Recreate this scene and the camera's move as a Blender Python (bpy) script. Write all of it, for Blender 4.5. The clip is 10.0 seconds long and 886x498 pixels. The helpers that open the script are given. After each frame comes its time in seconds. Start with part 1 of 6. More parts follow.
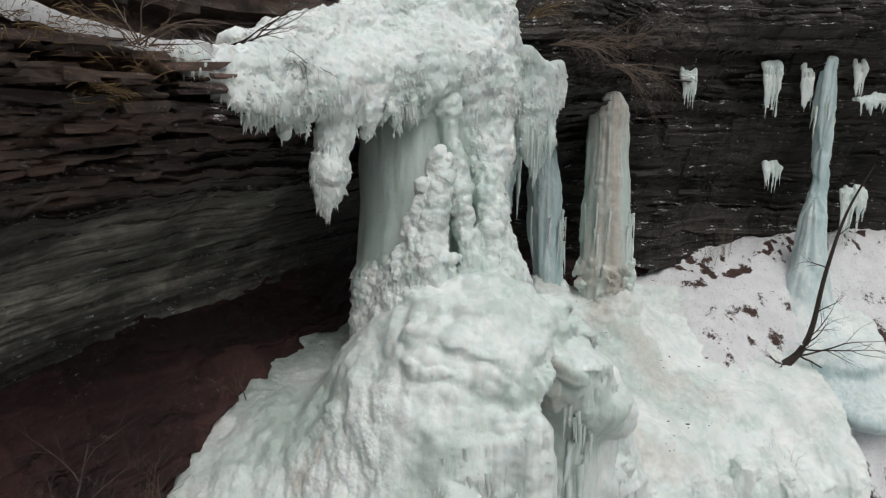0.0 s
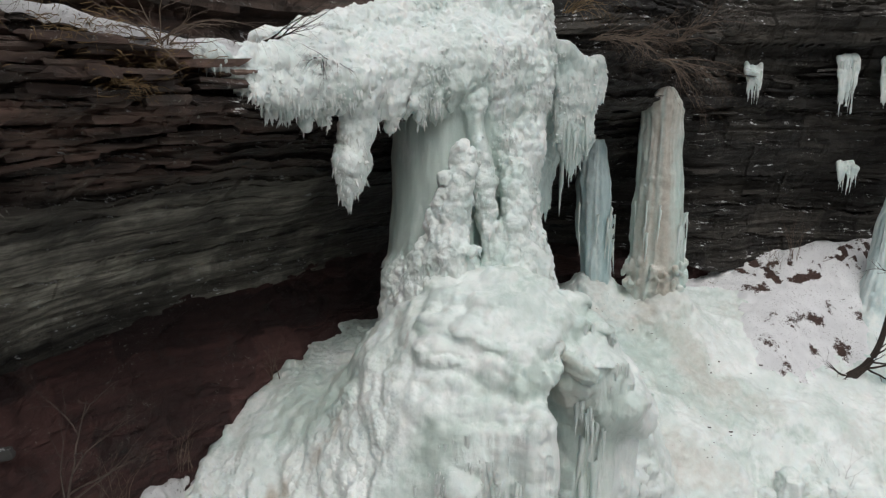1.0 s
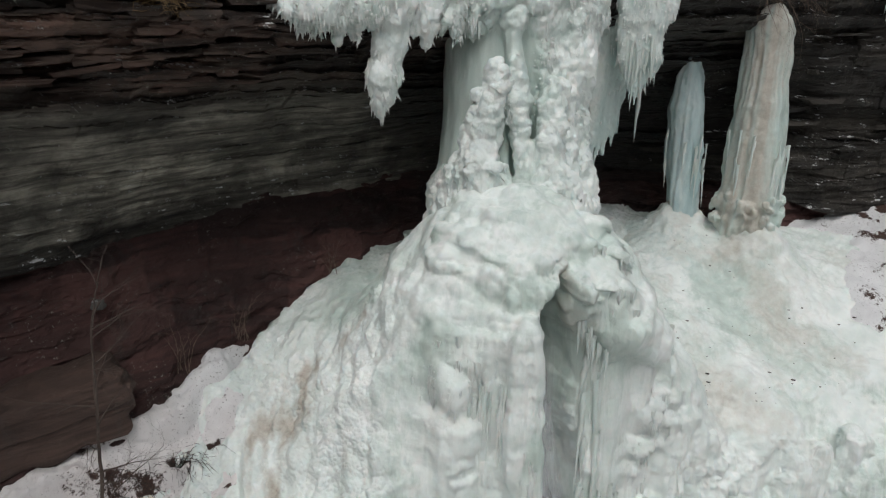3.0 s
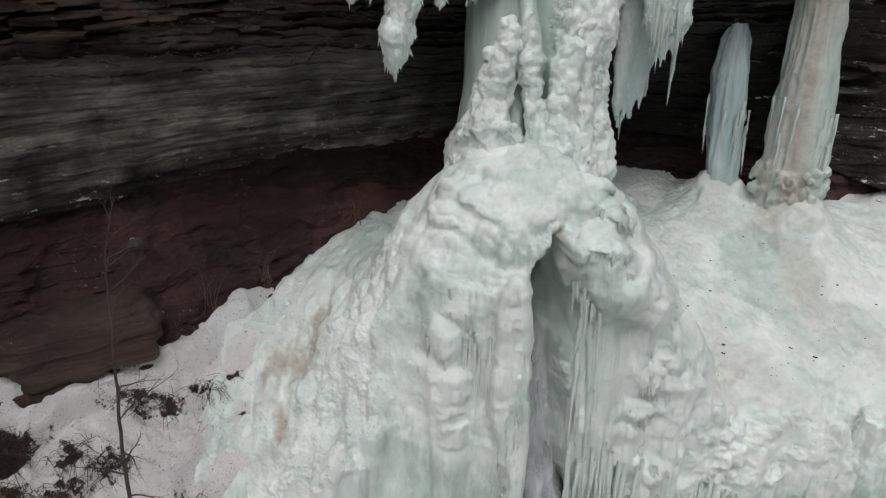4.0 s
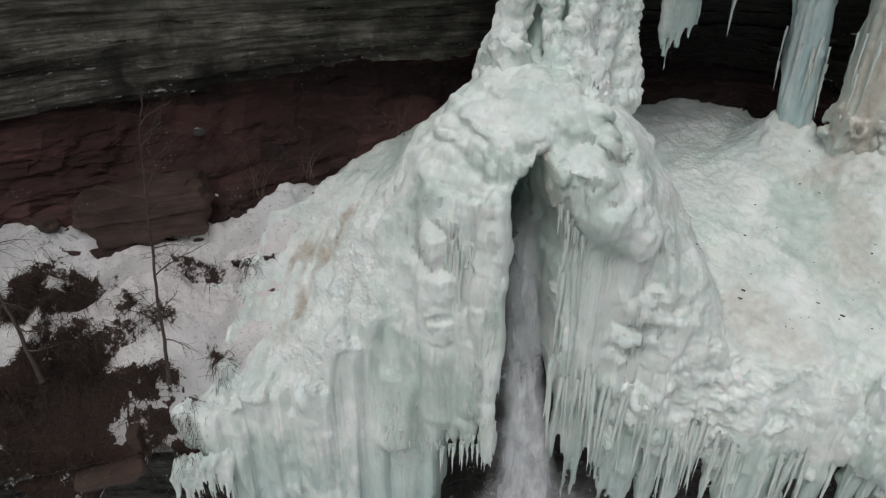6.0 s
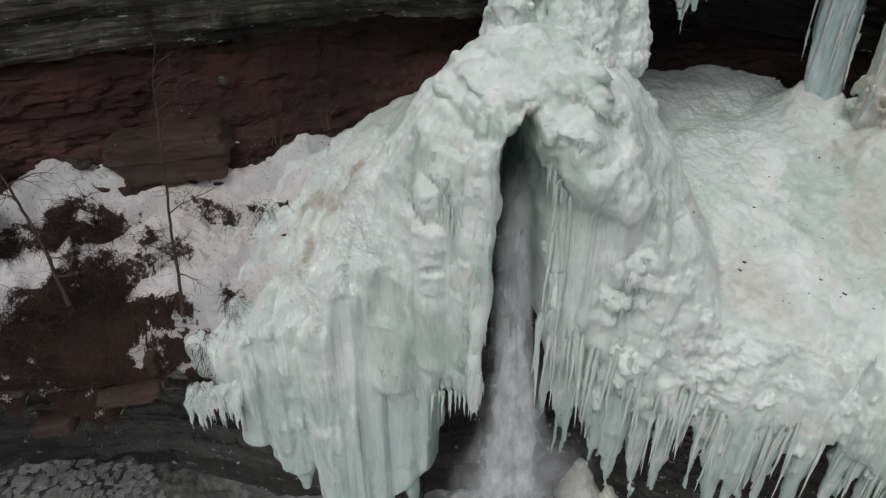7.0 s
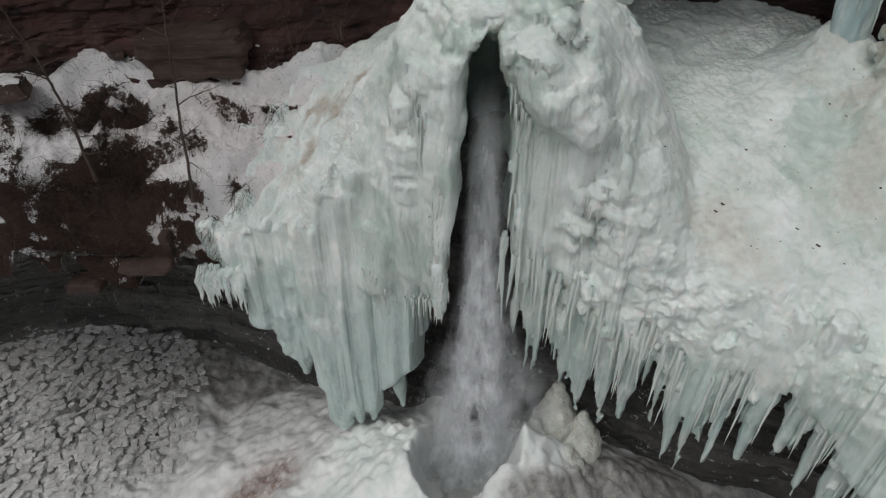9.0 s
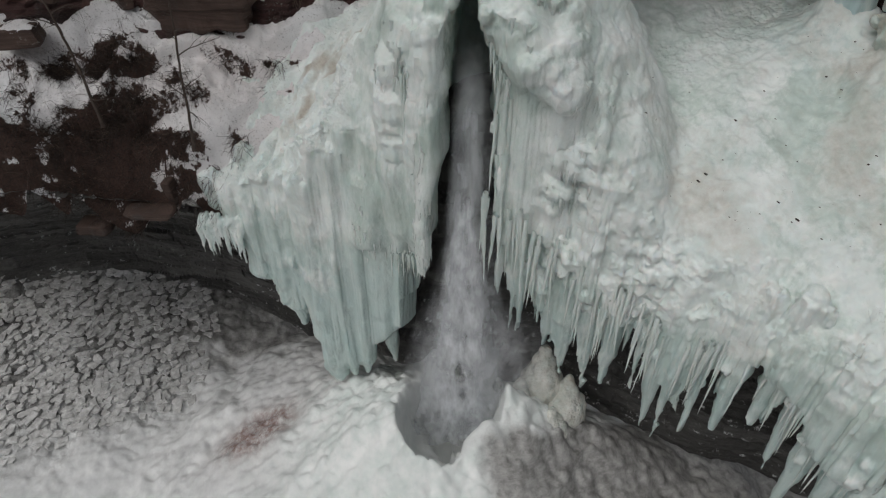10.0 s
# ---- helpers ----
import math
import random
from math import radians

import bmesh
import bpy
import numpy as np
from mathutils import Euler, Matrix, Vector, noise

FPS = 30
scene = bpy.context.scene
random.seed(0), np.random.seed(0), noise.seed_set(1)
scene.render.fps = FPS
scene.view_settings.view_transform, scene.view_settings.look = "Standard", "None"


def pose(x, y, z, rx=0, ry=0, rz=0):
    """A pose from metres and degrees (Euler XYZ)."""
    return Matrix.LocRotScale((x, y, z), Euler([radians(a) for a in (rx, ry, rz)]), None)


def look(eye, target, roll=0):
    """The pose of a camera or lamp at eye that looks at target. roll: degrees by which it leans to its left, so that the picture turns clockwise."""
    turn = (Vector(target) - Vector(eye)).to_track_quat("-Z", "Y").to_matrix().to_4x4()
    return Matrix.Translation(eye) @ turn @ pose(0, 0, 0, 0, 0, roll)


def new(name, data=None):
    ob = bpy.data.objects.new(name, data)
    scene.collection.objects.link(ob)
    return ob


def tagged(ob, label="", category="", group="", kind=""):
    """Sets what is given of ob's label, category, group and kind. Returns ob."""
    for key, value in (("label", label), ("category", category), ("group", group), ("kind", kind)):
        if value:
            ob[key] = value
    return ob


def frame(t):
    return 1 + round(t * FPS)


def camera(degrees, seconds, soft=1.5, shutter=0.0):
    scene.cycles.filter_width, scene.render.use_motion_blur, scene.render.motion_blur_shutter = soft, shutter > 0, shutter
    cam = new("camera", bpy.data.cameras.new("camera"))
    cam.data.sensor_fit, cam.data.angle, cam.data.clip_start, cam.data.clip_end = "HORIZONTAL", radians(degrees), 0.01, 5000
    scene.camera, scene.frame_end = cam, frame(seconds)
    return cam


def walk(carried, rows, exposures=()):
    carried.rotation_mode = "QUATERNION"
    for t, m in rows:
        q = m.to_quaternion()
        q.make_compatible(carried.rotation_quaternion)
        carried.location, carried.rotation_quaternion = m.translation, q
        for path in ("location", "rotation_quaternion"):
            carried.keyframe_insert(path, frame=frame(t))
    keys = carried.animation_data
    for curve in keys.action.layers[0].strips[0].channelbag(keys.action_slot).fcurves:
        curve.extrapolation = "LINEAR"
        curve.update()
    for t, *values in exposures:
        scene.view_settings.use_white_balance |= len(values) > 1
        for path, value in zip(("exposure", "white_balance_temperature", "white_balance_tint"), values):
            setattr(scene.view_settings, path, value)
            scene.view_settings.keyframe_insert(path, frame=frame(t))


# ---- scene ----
cam = camera(67.1, 10.0, soft=1.25)
METRES, EYE, TILT, LEAN, TURN = 20.0, 26.0, -13.5, 0.0, 0.0
ROWS = [
    (0.0, 0.0, 0.0, 0.0, 0.0, 0.0, -0.0),
    (0.5, 0.0417, -0.007, -0.0021, 3.72, -0.12, -0.89),
    (1.0, 0.0867, -0.013, -0.004, 7.54, -0.46, -1.79),
    (1.5, 0.1336, -0.0168, -0.0056, 11.35, -2.11, -2.66),
    (2.0, 0.1818, -0.0175, -0.0058, 15.19, -4.06, -3.6),
    (2.5, 0.2311, -0.0159, -0.0059, 18.79, -5.94, -4.43),
    (4.0, 0.3858, 0.0048, 0.0013, 29.63, -11.86, -6.83),
    (4.5, 0.4366, 0.0173, 0.0054, 33.21, -13.88, -7.58),
    (5.0, 0.4867, 0.0318, 0.0109, 36.67, -15.94, -8.28),
    (5.5, 0.5355, 0.0489, 0.0169, 40.05, -18.0, -8.92),
    (7.0, 0.674, 0.1145, 0.0391, 49.56, -24.3, -10.55),
    (7.5, 0.7166, 0.1416, 0.0477, 52.38, -26.35, -10.97),
    (8.0, 0.758, 0.1707, 0.0563, 54.99, -28.33, -11.33),
    (8.5, 0.7972, 0.2022, 0.0653, 57.51, -30.27, -11.65),
    (9.0, 0.8342, 0.2342, 0.0744, 59.89, -32.18, -11.94),
    (9.5, 0.869, 0.267, 0.0838, 62.18, -34.08, -12.2),
    (10.0, 0.9015, 0.3001, 0.0926, 64.29, -35.84, -12.44),
]
walk(cam, [(t, pose(0, 0, EYE, TILT, LEAN, TURN) @ pose(METRES * x, METRES * y, METRES * z, 90 + pitch, roll, yaw)) for t, x, y, z, yaw, pitch, roll in ROWS],
     [(0.0, -0.08), (2.5, -0.12), (5.0, -0.22), (7.5, -0.32), (10.0, -0.5)])

# ---- world and light: a flat overcast winter sky ----
world = bpy.data.worlds.new("overcast_sky")
scene.world = world
world.use_nodes = True
wn, wl = world.node_tree.nodes, world.node_tree.links
wn.clear()
sky = wn.new("ShaderNodeTexSky")
sky.sky_type, sky.sun_disc = "NISHITA", False
sky.sun_elevation, sky.sun_rotation = radians(58), radians(160)
sky.dust_density, sky.air_density = 3.0, 1.0
grey = wn.new("ShaderNodeHueSaturation")
grey.inputs["Saturation"].default_value = 0.18
back = wn.new("ShaderNodeBackground")
back.inputs["Strength"].default_value = 0.105
wout = wn.new("ShaderNodeOutputWorld")
wdir = wn.new("ShaderNodeTexCoord")
wsep = wn.new("ShaderNodeSeparateXYZ")
wramp = wn.new("ShaderNodeMapRange")
wramp.inputs["From Min"].default_value, wramp.inputs["From Max"].default_value = 0.0, 1.0
wramp.inputs["To Min"].default_value, wramp.inputs["To Max"].default_value = 0.34, 1.64
wmul = wn.new("ShaderNodeVectorMath")
wmul.operation = "SCALE"
wl.new(wdir.outputs["Generated"], wsep.inputs[0])
wl.new(wsep.outputs["Z"], wramp.inputs["Value"])
wl.new(sky.outputs[0], grey.inputs["Color"])
wl.new(grey.outputs[0], wmul.inputs[0])
wl.new(wramp.outputs[0], wmul.inputs["Scale"])
wl.new(wmul.outputs[0], back.inputs["Color"])
wl.new(back.outputs[0], wout.inputs["Surface"])
sun = new("sun", bpy.data.lights.new("sun", "SUN"))
sun.data.energy, sun.data.angle, sun.data.color = 0.75, radians(40), (1.0, 0.97, 0.93)
sun.matrix_world = look((10, -14, 60), (0, 15, 12))

# ---- numeric helpers ----
RNG = np.random.default_rng(7)


def hash3(ix, iy, iz, seed):
    h = (ix.astype(np.int64) * 374761393 + iy.astype(np.int64) * 668265263 + iz.astype(np.int64) * 2147483647 + seed * 974711) & 0xFFFFFFFF
    h = ((h ^ (h >> 13)) * 1274126177) & 0xFFFFFFFF
    h = ((h ^ (h >> 16)) * 2246822519) & 0xFFFFFFFF
    return ((h ^ (h >> 15)) & 0xFFFFFF) / float(0xFFFFFF)


def vnoise(x, y, z, seed=0):
    """Smooth value noise in -1..1."""
    x, y, z = np.broadcast_arrays(np.asarray(x, float), np.asarray(y, float), np.asarray(z, float))
    fx, fy, fz = np.floor(x), np.floor(y), np.floor(z)
    u, v, w = x - fx, y - fy, z - fz
    u, v, w = u * u * (3 - 2 * u), v * v * (3 - 2 * v), w * w * (3 - 2 * w)
    out = 0
    for a in (0, 1):
        for b in (0, 1):
            for c in (0, 1):
                out = out + hash3(fx + a, fy + b, fz + c, seed) * (u if a else 1 - u) * (v if b else 1 - v) * (w if c else 1 - w)
    return out * 2 - 1


def fbm(x, y, z, octaves=4, seed=0, gain=0.5):
    out, amp, f = 0, 1.0, 1.0
    for o in range(octaves):
        out = out + amp * vnoise(x * f + 17.3 * o, y * f + 5.1 * o, z * f - 9.7 * o, seed + o)
        amp, f = amp * gain, f * 2.03
    return out


def cells(x, y, z, seed=0):
    """Distance to the nearest of scattered points: rounded lumps where small."""
    fx, fy, fz = np.floor(x - 0.5), np.floor(y - 0.5), np.floor(z - 0.5)
    best = np.full(np.shape(x), 9.0)
    for a in (0, 1):
        for b in (0, 1):
            for c in (0, 1):
                gx, gy, gz = fx + a, fy + b, fz + c
                h = hash3(gx, gy, gz, seed)
                ox, oy, oz = 0.15 + 0.7 * h, 0.15 + 0.7 * ((h * 131.7) % 1.0), 0.15 + 0.7 * ((h * 9377.3) % 1.0)
                best = np.minimum(best, (gx + ox - x) ** 2 + (gy + oy - y) ** 2 + (gz + oz - z) ** 2)
    return np.sqrt(np.minimum(best, 0.42))


def step(a, b, x):
    t = np.clip((x - a) / (b - a), 0, 1)
    return t * t * (3 - 2 * t)


def smin(a, b, k):
    h = np.clip(0.5 + 0.5 * (b - a) / k, 0, 1)
    return b + (a - b) * h - k * h * (1 - h)


def smax(a, b, k):
    return -smin(-a, -b, k)


def mesh_data(name, verts, faces, material, smooth=True, **attributes):
    """A mesh from vertex rows and rows of three or four corners."""
    verts, faces = np.asarray(verts, np.float32), np.asarray(faces, np.int32)
    me = bpy.data.meshes.new(name)
    me.vertices.add(len(verts))
    me.vertices.foreach_set("co", verts.ravel())
    n = faces.shape[1]
    me.loops.add(faces.size)
    me.loops.foreach_set("vertex_index", faces.ravel())
    me.polygons.add(len(faces))
    me.polygons.foreach_set("loop_start", np.arange(0, faces.size, n, dtype=np.int32))
    me.polygons.foreach_set("use_smooth", np.full(len(faces), smooth))
    for key, value in attributes.items():
        me.attributes.new(key, "FLOAT", "POINT").data.foreach_set("value", np.asarray(value, np.float32))
    me.update(calc_edges=True)
    me.materials.append(material)
    return me


def mesh_part(name, verts, faces, material, parent=None, label="", smooth=True, **attributes):
    ob = new(name, mesh_data(name, verts, faces, material, smooth, **attributes))
    ob.parent = parent
    if label:
        ob["label"] = label
    return ob


def thing(name, label, category, group="", at=(0, 0, 0)):
    ob = new(name)
    ob.location = at
    ob.empty_display_size = 0.2
    return tagged(ob, label, category, group)


def grid_faces(nu, nv):
    i = np.arange(nu * nv).reshape(nu, nv)
    return np.stack([i[:-1, :-1], i[1:, :-1], i[1:, 1:], i[:-1, 1:]], -1).reshape(-1, 4)


def surface(field, origin, h):
    """The surface where a sampled field is nought (inside is negative): vertices, quads and outward normals."""
    s = field < 0
    nx, ny, nz = field.shape
    count = np.zeros((nx - 1, ny - 1, nz - 1), np.int8)
    for a in (0, 1):
        for b in (0, 1):
            for c in (0, 1):
                count += s[a:nx - 1 + a, b:ny - 1 + b, c:nz - 1 + c]
    ci, cj, ck = np.nonzero((count > 0) & (count < 8))
    ids = np.full(count.shape, -1, np.int32)
    ids[ci, cj, ck] = np.arange(len(ci))
    pos, num = np.zeros((len(ci), 3)), np.zeros(len(ci))
    base = np.stack([ci, cj, ck], 1)
    corner = [(a, b, c) for a in (0, 1) for b in (0, 1) for c in (0, 1)]
    val = {q: field[ci + q[0], cj + q[1], ck + q[2]] for q in corner}
    for q in corner:
        for ax in range(3):
            if q[ax] == 0:
                r = list(q)
                r[ax] = 1
                r = tuple(r)
                cross = (val[q] < 0) != (val[r] < 0)
                t = np.where(cross, val[q] / np.where(val[q] == val[r], 1, val[q] - val[r]), 0)
                p = np.tile(np.array(q, float), (len(ci), 1))
                p[:, ax] += t
                pos += p * cross[:, None]
                num += cross
    verts = (base + pos / num[:, None]) * h + np.array(origin)
    quads = []
    for ax in range(3):
        lo, hi = [slice(None)] * 3, [slice(None)] * 3
        lo[ax], hi[ax] = slice(0, -1), slice(1, None)
        change = s[tuple(lo)] != s[tuple(hi)]
        e = np.stack(np.nonzero(change), 1)
        o1, o2 = (ax + 1) % 3, (ax + 2) % 3
        e = e[(e[:, o1] > 0) & (e[:, o2] > 0) & (e[:, o1] < field.shape[o1] - 1) & (e[:, o2] < field.shape[o2] - 1)]
        inside = s[e[:, 0], e[:, 1], e[:, 2]]

        def cell(d1, d2):
            q = e.copy()
            q[:, o1] -= d1
            q[:, o2] -= d2
            return ids[q[:, 0], q[:, 1], q[:, 2]]
        quad = np.stack([cell(1, 1), cell(0, 1), cell(0, 0), cell(1, 0)], 1)
        quad[~inside] = quad[~inside][:, ::-1]
        quads.append(quad)
    quads = np.concatenate(quads)
    quads = quads[(quads >= 0).all(1)]
    i = np.clip(ci, 1, nx - 2), np.clip(cj, 1, ny - 2), np.clip(ck, 1, nz - 2)
    g = np.stack([field[i[0] + 1, i[1], i[2]] - field[i[0] - 1, i[1], i[2]], field[i[0], i[1] + 1, i[2]] - field[i[0], i[1] - 1, i[2]],
                  field[i[0], i[1], i[2] + 1] - field[i[0], i[1], i[2] - 1]], 1)
    g /= np.maximum(np.linalg.norm(g, axis=1), 1e-6)[:, None]
    return verts, quads, g


def refine(verts, quads, normals):
    """Each quad parted into four."""
    n = len(verts)
    a, c = quads, np.roll(quads, -1, 1)
    key = np.minimum(a, c).astype(np.int64) * n + np.maximum(a, c)
    uniq, inv = np.unique(key.ravel(), return_inverse=True)
    i, j = uniq // n, uniq % n
    inv = inv.reshape(quads.shape) + n
    cen = n + len(uniq) + np.arange(len(quads))
    v = np.concatenate([verts, (verts[i] + verts[j]) / 2, verts[quads].mean(1)])
    nr = np.concatenate([normals, normals[i] + normals[j], normals[quads].sum(1)])
    nr /= np.maximum(np.linalg.norm(nr, axis=1), 1e-6)[:, None]
    q = np.concatenate([np.stack([quads[:, k], inv[:, k], cen, inv[:, k - 1]], 1) for k in range(4)])
    return v, q, nr


class Volume:
    """A box of space in which round forms melt into one another."""

    def __init__(self, lo, hi, h):
        self.lo, self.h = np.array(lo, float), h
        self.n = [int((b - a) / h) + 1 for a, b in zip(lo, hi)]
        self.axes = [lo[k] + h * np.arange(self.n[k]) for k in range(3)]
        self.f = np.full(self.n, 5.0, np.float32)

    def box(self, lo, hi):
        sl = []
        for k in range(3):
            a, b = np.searchsorted(self.axes[k], (lo[k], hi[k]))
            sl.append(slice(max(0, a - 1), min(self.n[k], b + 1)))
        return tuple(sl)

    def at(self, sl):
        return np.meshgrid(*[self.axes[k][sl[k]] for k in range(3)], indexing="ij", sparse=True)

    def cone(self, a, b, ra, rb, k=0.25, squash=1.0):
        """A capsule from a to b whose radius goes from ra to rb."""
        a, b = np.array(a, float), np.array(b, float)
        m = max(ra, rb) + k + 0.3
        sl = self.box(np.minimum(a, b) - m, np.maximum(a, b) + m)
        x, y, z = self.at(sl)
        d = b - a
        t = np.clip(((x - a[0]) * d[0] + (y - a[1]) * d[1] + (z - a[2]) * d[2]) / max(d @ d, 1e-6), 0, 1)
        dist = np.sqrt((x - a[0] - t * d[0]) ** 2 + (y - a[1] - t * d[1]) ** 2 + ((z - a[2] - t * d[2]) / squash) ** 2) - (ra + (rb - ra) * t)
        self.f[sl] = smin(self.f[sl], dist, k)

    def chain(self, rows, k=0.25):
        for p, q in zip(rows, rows[1:]):
            self.cone(p[:3], q[:3], p[3], q[3], k)

    def mesh(self):
        return surface(self.f, self.lo, self.h)


def path_points(points, n):
    """A smooth line through points, n places along it."""
    p = np.array(points, float)
    p = np.vstack([2 * p[0] - p[1], p, 2 * p[-1] - p[-2]])
    m = len(p) - 3
    t = np.linspace(0, m - 1e-9, n)
    i = t.astype(int)
    u = (t - i)[:, None]
    a, b, c, d = p[i], p[i + 1], p[i + 2], p[i + 3]
    return 0.5 * (2 * b + (c - a) * u + (2 * a - 5 * b + 4 * c - d) * u ** 2 + (3 * b - a - 3 * c + d) * u ** 3)


def tubes(lines, sides=5):
    """Tapered tubes along lines of (x, y, z, radius) rows: vertices and quads."""
    vs, fs, base = [], [], 0
    ang = np.arange(sides) * 2 * np.pi / sides
    for line in lines:
        line = np.asarray(line, float)
        n = len(line)
        d = np.gradient(line[:, :3], axis=0)
        d /= np.maximum(np.linalg.norm(d, axis=1), 1e-9)[:, None]
        up = np.where(np.abs(d[:, 2:3]) > 0.9, np.array([[1.0, 0, 0]]), np.array([[0, 0, 1.0]]))
        e = np.cross(d, up)
        e /= np.maximum(np.linalg.norm(e, axis=1), 1e-9)[:, None]
        g = np.cross(d, e)
        ring = line[:, None, :3] + line[:, None, 3:4] * (e[:, None] * np.cos(ang)[None, :, None] + g[:, None] * np.sin(ang)[None, :, None])
        vs.append(ring.reshape(-1, 3))
        i = np.arange(n * sides).reshape(n, sides)
        j = np.roll(i, -1, 1)
        fs.append(np.stack([i[:-1], j[:-1], j[1:], i[1:]], -1).reshape(-1, 4) + base)
        base += n * sides
    return np.concatenate(vs), np.concatenate(fs)


# ---- materials ----
class Nodes:
    def __init__(self, name):
        self.m = bpy.data.materials.new(name)
        self.m.use_nodes = True
        self.t = self.m.node_tree
        self.b = self.t.nodes["Principled BSDF"]
        self.co = self.t.nodes.new("ShaderNodeNewGeometry").outputs["Position"]

    def link(self, a, b):
        self.t.links.new(a, b)

    def noise(self, scale, detail=4, rough=0.55, stretch=(1, 1, 1), kind="ShaderNodeTexNoise"):
        mp = self.t.nodes.new("ShaderNodeMapping")
        mp.inputs["Scale"].default_value = stretch
        self.link(self.co, mp.inputs["Vector"])
        n = self.t.nodes.new(kind)
        n.inputs["Scale"].default_value = scale
        if kind == "ShaderNodeTexNoise":
            n.inputs["Detail"].default_value, n.inputs["Roughness"].default_value = detail, rough
        self.link(mp.outputs[0], n.inputs["Vector"])
        return n.outputs["Fac"] if kind == "ShaderNodeTexNoise" else n.outputs["Distance"]

    def ramp(self, fac, *stops):
        r = self.t.nodes.new("ShaderNodeValToRGB")
        while len(r.color_ramp.elements) < len(stops):
            r.color_ramp.elements.new(0.5)
        for e, (p, c) in zip(r.color_ramp.elements, stops):
            e.position, e.color = p, (*c, 1) if len(c) == 3 else c
        self.link(fac, r.inputs[0])
        return r.outputs["Color"]

    def bw(self, fac, a, b):
        r = self.t.nodes.new("ShaderNodeMapRange")
        r.inputs["From Min"].default_value, r.inputs["From Max"].default_value = a, b
        self.link(fac, r.inputs["Value"])
        return r.outputs[0]

    def mix(self, fac, a, b, how="MIX"):
        n = self.t.nodes.new("ShaderNodeMix")
        n.data_type, n.blend_type = "RGBA", how
        if isinstance(fac, float):
            n.inputs[0].default_value = fac
        else:
            self.link(fac, n.inputs[0])
        for sock, v in ((n.inputs[6], a), (n.inputs[7], b)):
            if isinstance(v, tuple):
                sock.default_value = (*v, 1)
            else:
                self.link(v, sock)
        return n.outputs[2]

    def math(self, op, a, b):
        n = self.t.nodes.new("ShaderNodeMath")
        n.operation = op
        for sock, v in zip(n.inputs, (a, b)):
            if isinstance(v, (int, float)):
                sock.default_value = v
            else:
                self.link(v, sock)
        return n.outputs[0]

    def attr(self, name):
        n = self.t.nodes.new("ShaderNodeAttribute")
        n.attribute_name = name
        return n.outputs["Fac"]

    def up(self):
        n = self.t.nodes.new("ShaderNodeSeparateXYZ")
        self.link(self.t.nodes.new("ShaderNodeNewGeometry").outputs["Normal"], n.inputs[0])
        return n.outputs["Z"]

    def rand(self):
        return self.t.nodes.new("ShaderNodeObjectInfo").outputs["Random"]

    def bump(self, height, strength=0.5, distance=0.05, under=None):
        n = self.t.nodes.new("ShaderNodeBump")
        n.inputs["Strength"].default_value, n.inputs["Distance"].default_value = strength, distance
        self.link(height, n.inputs["Height"])
        if under:
            self.link(under, n.inputs["Normal"])
        self.link(n.outputs[0], self.b.inputs["Normal"])
        return n.outputs[0]

    def set(self, **kw):
        for key, v in kw.items():
            sock = self.b.inputs[key.replace("_", " ").title().replace("Ior", "IOR")]
            if isinstance(v, (int, float)):
                sock.default_value = v
            elif isinstance(v, tuple):
                sock.default_value = (*v, 1) if len(v) == 3 and sock.type == "RGBA" else v
            else:
                self.link(v, sock)
        return self


def ice_material():
    """Ice and crusted snow: 'snow' runs from clear pale ice to white crust, 'dirt' to silt-stained ice."""
    n = Nodes("ice")
    snow, dirt, blue = n.attr("snow"), n.attr("dirt"), n.attr("blue")
    streak = n.noise(2.2, 5, 0.6, (1, 1, 0.14))
    patch = n.noise(0.9, 5, 0.6)
    clear = n.mix(n.bw(streak, 0.3, 0.7), (0.47, 0.57, 0.52), (0.665, 0.755, 0.705))
    clear = n.mix(blue, clear, n.mix(n.bw(streak, 0.3, 0.7), (0.40, 0.545, 0.555), (0.65, 0.77, 0.775)))
    white = n.mix(n.bw(patch, 0.35, 0.7), (0.865, 0.91, 0.89), (0.675, 0.75, 0.72))
    edge = n.bw(n.math("ADD", snow, n.math("MULTIPLY", n.math("SUBTRACT", n.noise(5.0, 5, 0.65, (1, 1, 0.3)), 0.5), 1.3)), 0.25, 0.75)
    col = n.mix(edge, clear, white)
    silt = n.mix(n.bw(n.noise(4, 5, 0.7), 0.3, 0.75), (0.42, 0.385, 0.325), (0.64, 0.62, 0.56))
    col = n.mix(n.bw(n.math("ADD", dirt, n.math("MULTIPLY", n.math("SUBTRACT", n.noise(3.0, 5, 0.7), 0.5), 0.8)), 0.2, 1.0), col, silt)
    scale = n.noise(8.5, kind="ShaderNodeTexVoronoi")
    crust = n.math("MULTIPLY", n.math("SUBTRACT", 1.0, scale), n.attr("crust"))
    n.bump(n.noise(26, 5, 0.7), 0.5, 0.03, n.bump(crust, 0.75, 0.09, n.bump(n.math("MULTIPLY", n.noise(7, 5, 0.65, (1, 1, 0.4)), n.math("ADD", n.attr("crust"), 0.06)), 0.7, 0.09)))
    n.set(base_color=col, roughness=n.math("ADD", 0.32, n.math("MULTIPLY", edge, 0.35)), subsurface_weight=0.25,
          subsurface_radius=(0.25, 0.35, 0.4), subsurface_scale=0.35)
    return n.m


